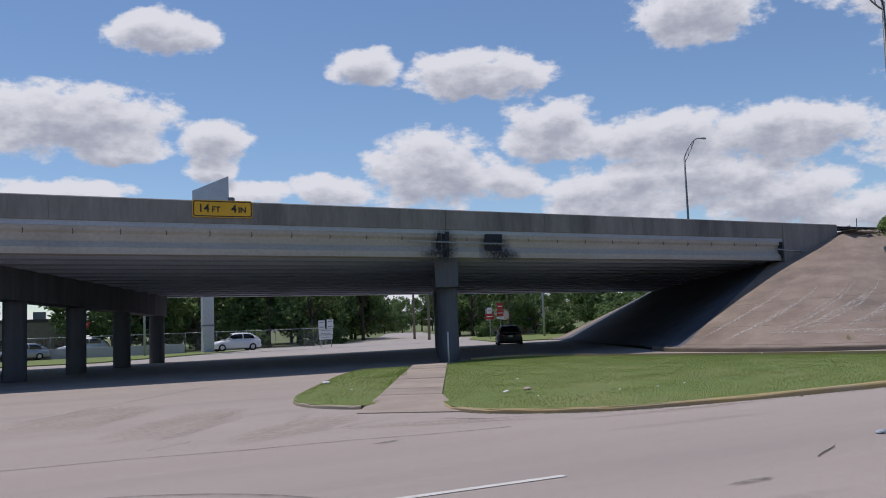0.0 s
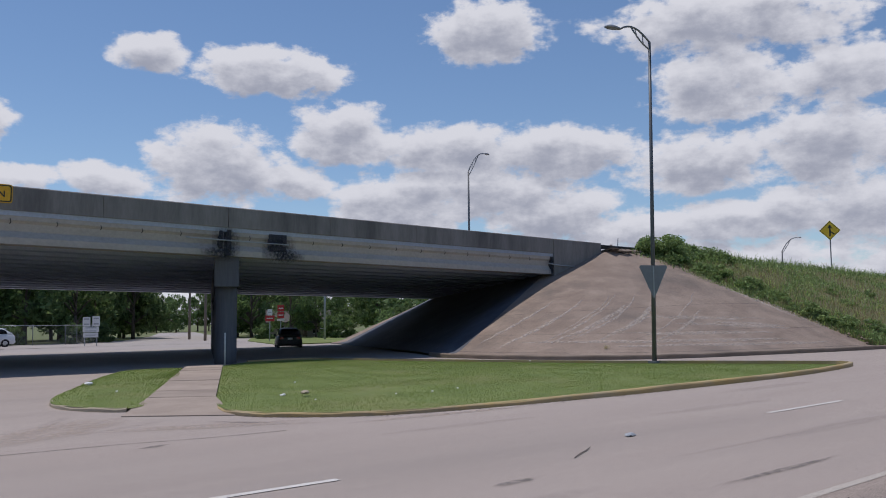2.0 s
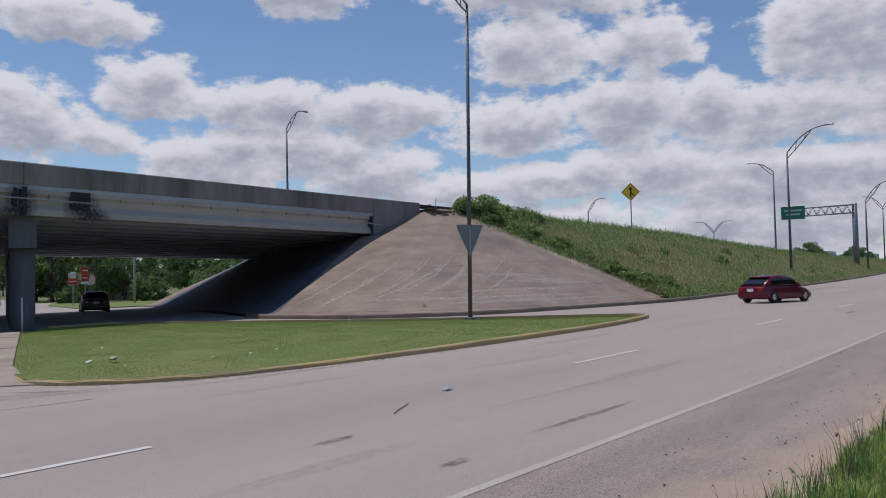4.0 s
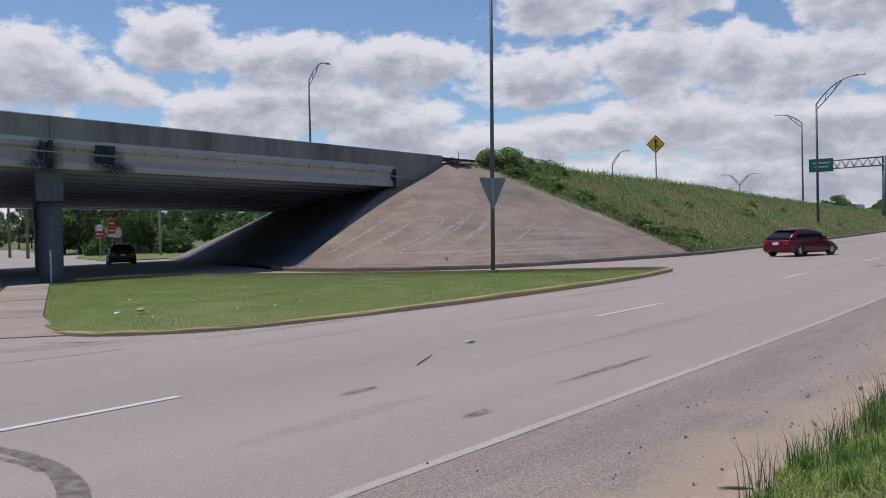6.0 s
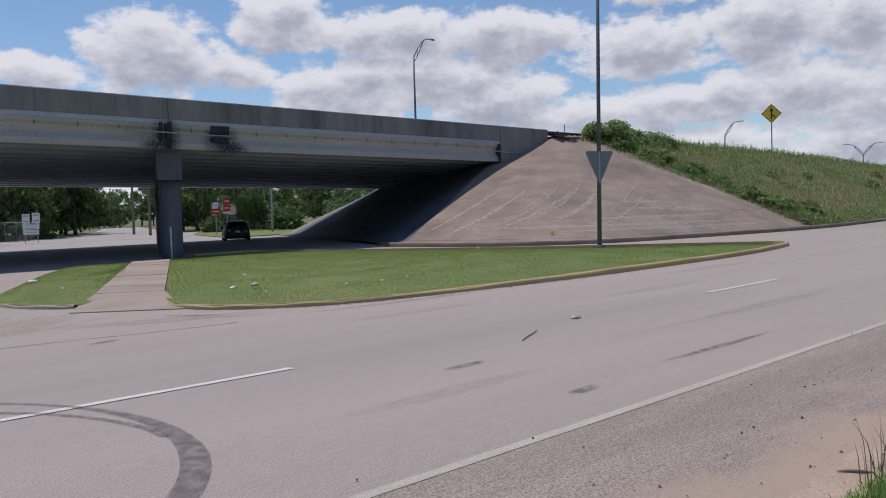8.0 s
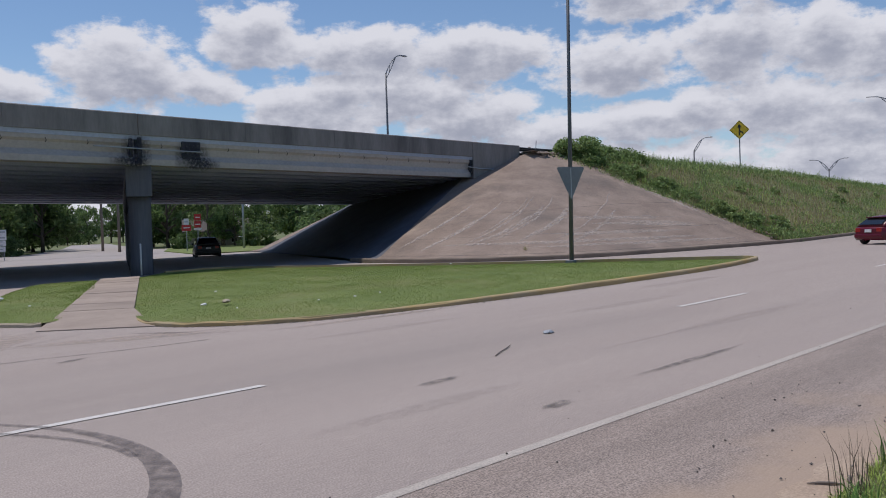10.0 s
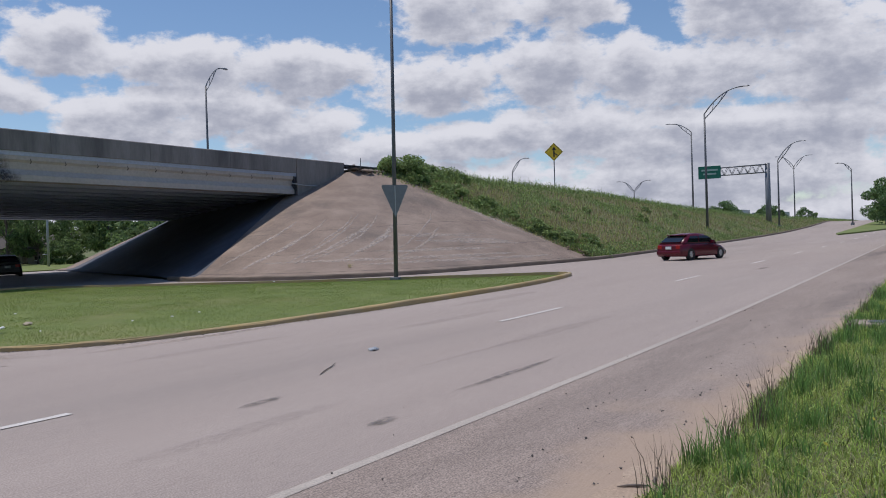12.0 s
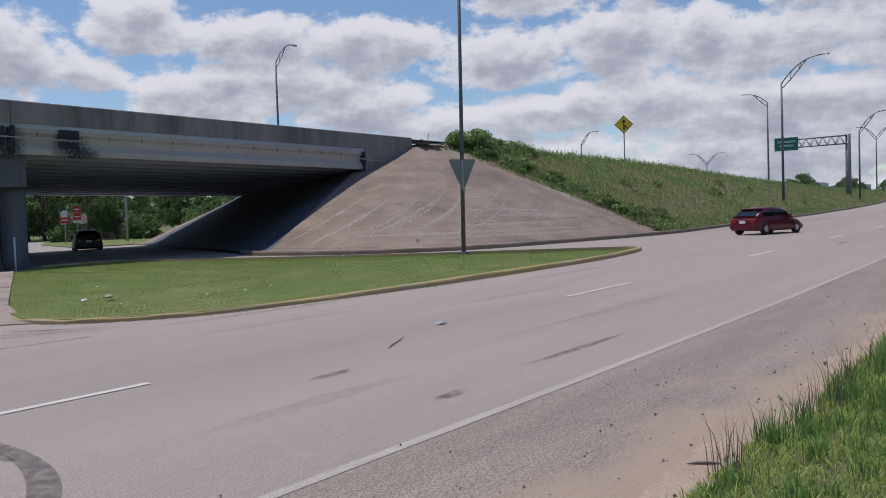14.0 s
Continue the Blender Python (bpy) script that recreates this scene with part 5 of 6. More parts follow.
def post_sign(at, z, panels, label, rz=-25, posts=(0,)):
    ob = base("road_sign", pose(at[0], at[1], gz(at[0]), 0, 0, rz), label, "sign")
    for x in posts:
        bm = bmesh.new()
        box(bm, x - 0.04, x + 0.04, 0.0, 0.06, -0.1, z, 0.008)
        part("post", bm, M_SIGNBACK, ob)
    for x, zc, w, h, mt, bars in panels:
        bm = bmesh.new()
        plate(bm, [(x + a, zc + b) for a, b in round_rect(w, h, 0.05)], -0.02, -0.001)
        pn = part("panel", bm, mt, ob)
        for k in range(bars):
            bm = bmesh.new()
            zz = zc + h * (0.28 - 0.56 * k / max(1, bars - 1)) if bars > 1 else zc
            box(bm, x - w * 0.34, x + w * 0.34, -0.032, -0.022, zz - h * 0.07, zz + h * 0.07)
            part("lettering_bar", bm, M_SIGNBACK if mt is M_WHITE else M_WHITE, pn)
    return ob


routes = post_sign((27.2, 75.4), 2.0, [(-0.45, 2.35, 0.75, 0.9, M_WHITE, 2), (0.5, 2.4, 0.75, 0.95, M_WHITE, 2), (0, 1.6, 1.6, 0.55, M_WHITE, 2), (0.0, 1.05, 1.5, 0.45, M_WHITE, 1)], "cluster of white route signs on two posts", -20, (-0.6, 0.6))
routes.scale = (0.8, 0.8, 0.88)
post_sign((42.3, 71.6), 2.6, [(0, 2.75, 0.45, 0.6, M_WHITE, 1), (0, 2.2, 0.85, 0.55, M_RED, 1)], "white and red traffic sign on a post", -32)
post_sign((43.6, 71.8), 2.9, [(0, 3.15, 0.62, 0.6, M_RED, 1), (0, 2.5, 0.62, 0.6, M_RED, 1), (0, 2.05, 0.7, 0.2, M_WHITE, 1)], "red and white traffic signs stacked on a post", -32)
yb = base("yield_sign", pose(6.5, 72.0, 0, 0, 0, -5), "red and white yield sign on a thin post", "sign")
bm = bmesh.new()
box(bm, -0.03, 0.03, 0, 0.05, -0.1, 2.2)
part("post", bm, M_STEEL, yb)
bm = bmesh.new()
plate(bm, [(-0.48, 2.95), (0.0, 2.1), (0.48, 2.95)], -0.02, -0.001)
part("panel", bm, M_RED, yb)
bm = bmesh.new()
plate(bm, [(-0.24, 2.82), (0.0, 2.4), (0.24, 2.82)], -0.03, -0.022)
part("inner_panel", bm, M_WHITE, yb)


def utility_pole(at, h, label, arms=True):
    ob = base("utility_pole", pose(*at, gz(at[0])), label, "utility pole")
    bm = bmesh.new()
    tube(bm, [(0, 0, -0.2), (0, 0, h)], [0.16, 0.11], 10)
    part("shaft", bm, M_WOOD, ob)
    if arms:
        bm = bmesh.new()
        box(bm, -1.1, 1.1, -0.06, 0.06, h - 0.7, h - 0.58)
        part("crossarm", bm, M_WOOD, ob)
    return ob


utility_pole((46.0, 96.0), 10, "grey timber utility pole beside the street")
utility_pole((43.0, 86.0), 9, "grey timber utility pole by the street corner")
pl = base("thin_pole", pose(11.6, 76.5, 0), "thin pale metal pole beside the far road", "pole")
bm = bmesh.new()
tube(bm, [(0, 0, -0.2), (0, 0, 7)], [0.1, 0.08], 10)
part("shaft", bm, M_SIGNBACK, pl)
pl = base("thin_pole", pose(49.4, 73.0, 0), "thin pale lamp pole on the far lawn", "pole")
bm = bmesh.new()
tube(bm, [(0, 0, -0.2), (0, 0, 8)], [0.12, 0.09], 10)
part("shaft", bm, M_SIGNBACK, pl)
bm = bmesh.new()
tube(bm, [(0, 0, 1.3), (-0.6, 0, 1.32)], 0.04, 6)
part("arm", bm, M_SIGNBACK, pl)
# overhead wires across the far view
wires = base("overhead_wires", Matrix.Identity(4), "thin dark overhead wires along the far road", "wire")
for z in (4.6, 5.2, 6.0):
    bm = bmesh.new()
    tube(bm, [(x, 86 + 0.22 * max(0, x + 30) * 0.5, z + 2.2 - 0.5 * math.sin(math.pi * ((x + 60) % 38) / 38)) for x in range(-60, 47, 4)], 0.018, 4)
    part("wire", bm, M_BLACK, wires)

house = base("house", pose(57.5, 90.5, 0, 0, 0, -30) @ Matrix.Diagonal((0.55, 0.7, 0.74, 1)), "small tan stone house with a brown gable roof", "house")
bm = bmesh.new()
box(bm, -6.5, 6.5, 0, 8, -0.2, 2.7)
part("wall", bm, M_STONE, house)
bm = bmesh.new()
extrude_poly(bm, [(-1.2, -0.05, 2.7), (4.8, -0.05, 2.7), (1.8, -0.05, 4.5)], (0, 0.1, 0))
part("gable", bm, M_STONE, house)
bm = bmesh.new()
extrude_poly(bm, [(-7.2, -0.6, 2.55), (-7.2, 4, 4.6), (-7.2, 8.6, 2.55), (-7.2, 8.6, 2.75), (-7.2, 4, 4.8), (-7.2, -0.6, 2.75)], (14.4, 0, 0))
part("roof", bm, M_ROOF, house)
bm = bmesh.new()
extrude_poly(bm, [(-1.7, -0.5, 2.6), (1.8, -0.5, 4.75), (5.3, -0.5, 2.6), (5.3, -0.5, 2.8), (1.8, -0.5, 4.95), (-1.7, -0.5, 2.8)], (0, 3.6, 0))
part("porch_roof", bm, M_ROOF, house)
for x, w, z0, z1 in ((1.3, 1.0, 0.2, 2.2), (3.6, 1.0, 0.9, 2.1), (-4.0, 1.4, 0.9, 2.1), (-2.2, 0.7, 0.9, 2.1)):
    bm = bmesh.new()
    box(bm, x - w / 2, x + w / 2, -0.04, 0.05, z0, z1)
    wn = part("window", bm, M_GLASS, house)
    bm = bmesh.new()
    box(bm, x - w / 2 - 0.08, x + w / 2 + 0.08, -0.09, 0.02, z0 - 0.1, z0 - 0.01)
    part("sill", bm, M_WHITE, wn)

shop = base("building", pose(4.0, 128, 0, 0, 0, -6) @ Matrix.Diagonal((0.55, 0.6, 0.72, 1)), "pale flat-roofed commercial building with rooftop units", "building")
bm = bmesh.new()
box(bm, -12, 12, 0, 14, -0.2, 6.0)
part("wall", bm, M_STONE, shop)
bm = bmesh.new()
box(bm, -12.2, 12.2, -0.2, 14.2, 5.7, 6.3, 0.04)
part("parapet", bm, M_ROOF, shop)
for x in (-3.0, 3.5):
    bm = bmesh.new()
    box(bm, x - 1.4, x + 1.4, 2, 4.5, 6.0, 7.7, 0.08)
    part("roof_unit", bm, M_STEEL, shop)
for x in (-8, -4, 0, 4, 8):
    bm = bmesh.new()
    box(bm, x - 1.0, x + 1.0, -0.05, 0.1, 1.0, 2.6)
    part("window", bm, M_GLASS, shop)
for x, y, w, h in ((470, 118, 24, 9), (420, 100, 18, 8), (430, 82, 14, 6.5)):
    fb = base("building", pose(x, y, gz(x)), "pale far low building on the skyline", "building", "far buildings")
    bm = bmesh.new()
    box(bm, -8, 8, -w / 2, w / 2, -1, h)
    part("wall", bm, M_FARWALL, fb)
    for k in range(int(w / 4)):
        bm = bmesh.new()
        yy = -w / 2 + 2 + 4 * k
        box(bm, -8.1, -7.9, yy - 1.2, yy + 1.2, h * 0.45, h * 0.75)
        part("window", bm, M_GLASS, fb)

# lawn strips beyond the bridge
for nm, q, lab in (("far_lawn", [(-4, 62.5), (6.5, 62.5), (21, 78.8), (10, 78.2), (-20, 78)], "strip of mown grass beside the far road"),
                   ("far_lawn", [(36.5, 60.5), (41.5, 60.8), (60, 71), (74, 92), (52, 92), (43, 77)], "far sunny lawn before the house")):
    bm = bmesh.new()
    c = [bm.verts.new((x, y, gz(x) + 0.07)) for x, y in q]
    d = [bm.verts.new((x, y, gz(x) - 0.02)) for x, y in q]
    bm.faces.new(c)
    for k in range(len(q)):
        bm.faces.new((d[k], d[(k + 1) % len(q)], c[(k + 1) % len(q)], c[k]))
    bmesh.ops.recalc_face_normals(bm, faces=bm.faces)
    tagged(part(nm, bm, M_LAWN), lab, "lawn", kind="structure")
# grass median where the road forks
bm = bmesh.new()
q = [(106, 13.1), (116, 11.3), (135, 8.6), (175, 3.5), (215, -1.0), (215, 12.0), (175, 15.0), (135, 14.6), (110, 13.8)]
c = [bm.verts.new((x, y, gz(x) + 0.16)) for x, y in q]
d = [bm.verts.new((x, y, gz(x) - 0.1)) for x, y in q]
bm.faces.new(c)
for k in range(len(q)):
    bm.faces.new((d[k], d[(k + 1) % len(q)], c[(k + 1) % len(q)], c[k]))
bmesh.ops.recalc_face_normals(bm, faces=bm.faces)
bmesh.ops.triangulate(bm, faces=bm.faces)
tagged(part("median", bm, M_LAWN), "grass median where the road forks", "median", kind="structure")

# ---- on the road ----
arc = [(0.15 + 3.04 * math.cos(radians(a)), 6.6 + 3.03 * math.sin(radians(a)), 0) for a in range(75, -78, -4)]
mark("tyre_mark", arc, lambda s: 0.06 + 0.14 * min(1, max(0, (s - 0.35) / 0.3)), M_TIRE, 0.0095, "dark curved tyre skid mark")
arc = [(0.1 + (2.58 + 0.4 * min(1, (70 - a) / 75)) * math.cos(radians(a)), 6.5 + (2.58 + 0.4 * min(1, (70 - a) / 75)) * math.sin(radians(a)), 0) for a in range(70, -12, -4)]
mark("tyre_mark", arc, 0.07, M_TIRE, 0.0085, "thin dark curved tyre skid mark")


def blot(name, cx, cy, rx, ry, rz, material, label, seed):
    """A low irregular patch on the road."""
    n = 26
    bm = bmesh.new()
    c = bm.verts.new((cx, cy, gz(cx) + 0.009))
    ring = []
    for k in range(n):
        a = 2 * math.pi * k / n
        r = 1 + 0.45 * noise.noise(Vector((math.cos(a) * 2, math.sin(a) * 2, seed))) + 0.2 * noise.noise(Vector((math.cos(a) * 6, math.sin(a) * 6, seed)))
        x, y = rx * r * math.cos(a), ry * r * math.sin(a)
        ring.append(bm.verts.new((cx + x * math.cos(rz) - y * math.sin(rz), cy + x * math.sin(rz) + y * math.cos(rz), gz(cx) + 0.0075)))
    for k in range(n):
        bm.faces.new((c, ring[k], ring[(k + 1) % n]))
    return tagged(part(name, bm, material), label, "road patch", kind="structure")


blot("tar_patch", 6.25, 4.5, 0.26, 0.1, 0.1, M_PATCH, "dark worn patch in the asphalt", 1)
blot("tar_patch", 6.5, 6.2, 0.38, 0.09, 0.1, M_PATCH, "faint worn patch in the asphalt", 2)
blot("tar_patch", 9.1, 4.68, 1.5, 0.07, 0.015, M_PATCH, "long dark streak in the asphalt", 3)
blot("tar_patch", 10.6, 6.0, 2.2, 0.06, 0.02, M_SMUDGE, "long faint streak in the asphalt", 4)
blot("tar_patch", 34.5, 6.9, 1.0, 0.16, 0.03, M_PATCH, "dark worn patch in the asphalt", 5)
blot("tar_patch", 4.97, 11.4, 0.4, 0.07, 0.35, M_PATCH, "faint dark mark in the asphalt", 6)
blot("tar_patch", 7.3, 13.2, 0.7, 0.1, -0.9, M_PATCH, "dirt gathered along the kerb", 7)
for x, y, a, b, r, sd in ((5.0, 15.5, 1.4, 0.12, 1.0, 11), (4.2, 17.5, 1.8, 0.15, 1.1, 12), (5.6, 13.9, 1.5, 0.1, 0.5, 13), (3.0, 15.0, 2.0, 0.14, 0.9, 14), (7.4, 12.6, 1.4, 0.12, -0.5, 15), (11.5, 11.7, 1.8, 0.1, -0.02, 16), (2.5, 19.0, 2.2, 0.2, 1.1, 17), (15.0, 8.9, 2.6, 0.25, 0.0, 18), (9.5, 10.2, 2.4, 0.2, 0.0, 19), (13.5, 6.0, 2.8, 0.22, 0.02, 20), (20.0, 10.5, 3.2, 0.3, 0.03, 22), (5.5, 5.4, 1.6, 0.18, 0.0, 23)):
    blot("road_smudge", x, y, a, b, r, M_SMUDGE, "faint dark tyre-worn smudge on the asphalt", sd)
for x, y, a, b, r, sd in ((4.6, 14.2, 2.6, 0.7, 0.75, 31), (3.2, 16.5, 3.2, 0.9, 1.0, 32), (6.6, 13.1, 2.0, 0.4, -0.35, 33), (1.8, 19.5, 3.5, 1.2, 1.1, 34), (10.5, 11.7, 2.6, 0.18, -0.05, 35)):
    blot("dust_patch", x, y, a, b, r, M_DUST, "pale pinkish dust spread over the asphalt", sd)
stk = base("stick", pose(8.53, 6.98, 0.012, 0, 0, 27), "dry brown stick lying on the road", "stick")
bm = bmesh.new()
tube(bm, [(-0.44, 0, 0.0), (-0.15, 0.008, 0.004), (0.15, -0.004, 0.002), (0.44, 0.004, 0.004)], [0.006, 0.008, 0.008, 0.005], 7)
part("stem", bm, M_WOOD, stk)
deb = base("litter", pose(10.3, 7.56, 0.012, 0, 0, 20), "crumpled pale litter lying on the road", "litter")
bm = bmesh.new()
bmesh.ops.create_icosphere(bm, subdivisions=2, radius=0.1)
for vv in bm.verts:
    vv.co = Vector((vv.co.x * 1.4, vv.co.y * 0.7, max(0, vv.co.z * 0.35))) * (1 + 0.35 * noise.noise(vv.co * 14))
part("scrap", bm, M_SIGNBACK, deb)
for x, y, s, mt, lab in ((9.5, 15.55, 0.1, M_WHITE, "white crumpled litter in the grass"), (10.2, 15.8, 0.13, M_KERB, "pale stone in the grass"), (8.1, 22.5, 0.15, M_WHITE, "white paper scrap on the grass"), (24.5, 22.5, 0.06, M_WHITE, "white scrap on the lawn"), (13.2, 14.3, 0.04, M_WHITE, "white scrap on the lawn"), (11.3, 14.1, 0.04, M_WHITE, "white scrap on the lawn"), (12.2, 14.0, 0.05, M_WHITE, "white scrap on the lawn"), (11.9, 18.9, 0.05, M_WHITE, "white scrap on the lawn"), (9.4, 14.2, 0.035, M_WHITE, "white scrap on the lawn"), (7.6, 19.4, 0.05, M_WHITE, "white scrap on the grass"), (33.9, 23.5, 0.2, M_WHITE, "white scrap on the slope")):
    ob = base("litter", pose(x, y, 0.19 if x < 30 else 0.62, 0, 0, 40), lab, "litter", "litter on the grass")
    bm = bmesh.new()
    bmesh.ops.create_icosphere(bm, subdivisions=2, radius=s)
    for vv in bm.verts:
        vv.co = Vector((vv.co.x, vv.co.y * 0.6, vv.co.z * 0.28 + s * 0.05)) * (1 + 0.4 * noise.noise(vv.co * 9 + Vector((x, y, 0))))
    part("scrap", bm, mt, ob)
mkp = base("marker_post", pose(16.65, 31.6, 0.1), "thin pale marker pipe beside the front column", "post")
bm = bmesh.new()
tube(bm, [(0, 0, -0.1), (0, 0, 1.25)], 0.035, 8)
part("pipe", bm, M_FARWALL, mkp)
inlet = base("drain_inlet", pose(14.5, 1.2, -0.06, 0, 0, 0), "old concrete drain inlet half sunk in grass", "drain inlet")
bm = bmesh.new()
box(bm, -0.3, 0.35, -0.4, 0.5, -0.1, 0.2, 0.03)
part("slab", bm, M_WALK, inlet)
bm = bmesh.new()
tube(bm, [(0.03, 0.0, 0.19), (0.03, 0.0, 0.21)], 0.22, 16)
part("cover", bm, M_POLE, inlet)
for x, y, l, rz in ((5.22, 1.86, 0.1, 120), (5.4, 1.78, 0.08, 20), (3.98, 1.84, 0.07, 40), (4.1, 1.82, 0.09, 150), (3.27, 2.12, 0.05, 10), (7.3, 1.95, 0.07, 30), (9.1, 2.0, 0.1, 10)):
    ob = base("bark_scrap", pose(x, y, gz(x) + 0.014, 4, 0, rz), "dark rotten wood splinter in the sandy dirt", "wood scrap", "wood scraps in the dirt")
    bm = bmesh.new()
    tube(bm, [(-l, 0, 0.0), (-l * 0.4, 0.008, 0.006), (l * 0.3, -0.006, 0.004), (l, 0.004, 0.001)], [0.004, 0.010, 0.009, 0.003], 6)
    part("splinter", bm, M_WOOD, ob)
# pebbles along the road edge
pts = np.stack([2.2 + 24 * rng.uniform(0, 1, 700) ** 1.4, np.zeros(700), np.zeros(700)], 1)
pts[:, 1] = [near_edge(x) + abs(rng.normal()) * 0.95 for x in pts[:, 0]]
pts[:, 2] = [gz(x) + 0.012 for x in pts[:, 0]]
s = 0.003 + 0.011 * rng.uniform(0, 1, 700) ** 3
oct_v = np.array([(1, 0, 0), (-1, 0, 0), (0, 1, 0), (0, -1, 0), (0, 0, 0.7), (0, 0, -0.7)])
oct_t = np.array([(0, 2, 4), (2, 1, 4), (1, 3, 4), (3, 0, 4), (2, 0, 5), (1, 2, 5), (3, 1, 5), (0, 3, 5)])
pv = (pts[:, None, :] + oct_v[None] * s[:, None, None] * rng.uniform(0.6, 1.4, (700, 6, 1))).reshape(-1, 3)
pt = (np.arange(700)[:, None, None] * 6 + oct_t[None]).reshape(-1, 3)
tagged(tri_mesh("gravel", pv, pt, M_GRIT), "scattered small dark gravel along the road edge", "gravel", kind="stuff")


# leaf litter and dirt caught along the island's kerb
gk = [p for p in ISLE_B if p[1] < 14.5 and p[0] < 24]
k = rng.uniform(0, len(gk) - 1.01, 900)
gp = np.array(gk)[k.astype(int)] * (1 - k % 1)[:, None] + np.array(gk)[k.astype(int) + 1] * (k % 1)[:, None]
gp[:, 1] -= 0.03 + np.abs(rng.normal(0, 0.10, 900))
gp = np.concatenate([gp, np.array([gz(a) + 0.012 for a in gp[:, 0]])[:, None]], 1)
v, t = leaf_cards(gp, 0.02, rng, 0.0)
v[:, 2] = np.maximum(v[:, 2] * 0.5, 0.004)
tagged(tri_mesh("leaf_litter", v, t, M_GRIT), "dark leaf litter caught along the kerb", "leaf litter", kind="stuff")


# ---- trees ----
def tree(m, h, cr, n_leaves, size, material, label, seed, low=0.3, clumps=26, trunk=0.22, group="", full=False):
    """A trunk with limbs, and a crown of many small leaves gathered in uneven clumps."""
    r = np.random.default_rng(seed)
    ob = base("tree", m, label, "tree", group)
    bm = bmesh.new()
    tube(bm, [(0, 0, -0.2), (0.05, 0.02, h * 0.2), (0.1, -0.05, h * 0.45), (0.05, 0.1, h * 0.75)], [trunk, trunk * 0.8, trunk * 0.55, trunk * 0.15], 9)
    part("trunk", bm, M_BARK, ob)
    cents, rad = [], []
    while len(cents) < clumps:
        a, u, q = r.uniform(0, 2 * np.pi), r.uniform(0, 1), r.uniform(0.25, 1) ** 0.6
        z = h * (low + (1 - low) * u)
        prof = cr * (math.sin(math.pi * min(1, 0.18 + 0.78 * u)) ** 0.7)
        if full and u < 0.6:
            prof = cr * 0.98
        cents.append((q * prof * math.cos(a) * r.uniform(0.8, 1.15), q * prof * math.sin(a) * r.uniform(0.8, 1.15), z * 0.96))
        rad.append(cr * r.uniform(0.2, 0.42))
    for c in cents[::3][:12]:
        bm = bmesh.new()
        z0 = max(h * 0.15, c[2] * 0.55)
        mid = (c[0] * 0.45, c[1] * 0.45, (z0 + c[2]) / 2 + 0.2)
        tube(bm, [(0.05, 0, z0), mid, c], [trunk * 0.4, trunk * 0.25, trunk * 0.07], 6)
        part("limb", bm, M_BARK, ob)
    k = r.integers(0, clumps, n_leaves)
    d = r.normal(size=(n_leaves, 3))
    d /= np.linalg.norm(d, axis=1)[:, None]
    rr = np.array(rad)[k] * r.uniform(0.25, 1.0, n_leaves) ** 0.45
    pts = np.array(cents)[k] + d * rr[:, None] * np.array([1, 1, 0.75])
    pts[:, 2] = np.maximum(pts[:, 2], 0.1)
    v, t = leaf_cards(pts, size, r)
    cro = tri_mesh("crown", v, t, material)
    cro.parent = ob
    return ob


FAR_LABELS = ("tall leafy green tree behind the fence", "spreading leafy tree with dense crown", "slender green tree in the far row")
protos = []
for k, (h, cr) in enumerate(((12, 5.0), (10.5, 5.6), (14, 4.6))):
    protos.append(tree(pose(-30 + 9 * k, 112 + 3 * k, 0), h, cr, 5200, 0.32, M_LEAF, FAR_LABELS[k], 20 + k, 0.16, 34, 0.28, "trees beyond the bridge"))
spots = []
for k in range(46):
    x = -62 + 3.6 * k + random.uniform(-1.5, 1.5)
    y = 104 + random.uniform(-3, 20) + 0.1 * max(0, x - 30)
    d = x - (42 + 0.5 * (y - 90))
    if abs(d) < 6.5 or (-25 < x < 8.5):
        continue
    spots.append((x, y))
spots += [(13, 95), (20, 96), (27, 93), (33, 96), (23.5, 100), (38, 104), (12, 101), (57, 101), (66, 86), (71, 84), (76, 80), (80, 90), (86, 84), (64, 100), (92, 92), (74, 96), (98, 84), (36.5, 112), (30.5, 106), (88, 205), (96, 212), (104, 206), (80, 200), (74, 214), (92, 222), (66, 190), (112, 214), (-2, 170), (-14, 168), (100, 188), (108, 196), (86, 186), (118, 204), (98, 200), (84, 192), (53.2, 85.5), (57.5, 86.8), (47, 118), (50, 127), (45, 110), (68, 118), (66, 108)]
for k, (x, y) in enumerate(spots):
    s = random.uniform(0.8, 1.12) * (0.62 if 50 < x < 58 and y < 88 else 0.75 if x > 60 else 1)
    o = copy_thing(protos[k % 3], pose(x, y, gz(x) - 0.05, 0, 0, random.uniform(0, 360)) @ Matrix.Diagonal((s, s, s, 1)))
bsh = tree(pose(54, 66.5, 0), 3.2, 2.4, 3600, 0.2, M_LEAF, "low rounded bush on the far lawn", 71, 0.05, 24, 0.08, "bushes beyond the bridge")
for x, y, s in ((58, 70, 1.2), (62, 75, 1.4), (52, 62, 0.8), (66, 72, 1.5), (30, 88, 0.6), (24, 87.5, 0.55), (34, 91, 0.6), (70, 78, 1.5), (56, 80, 0.8), (49, 84, 0.5)):
    copy_thing(bsh, pose(x, y, gz(x) - 0.02, 0, 0, 60 * x) @ Matrix.Diagonal((s, s, s, 1)))

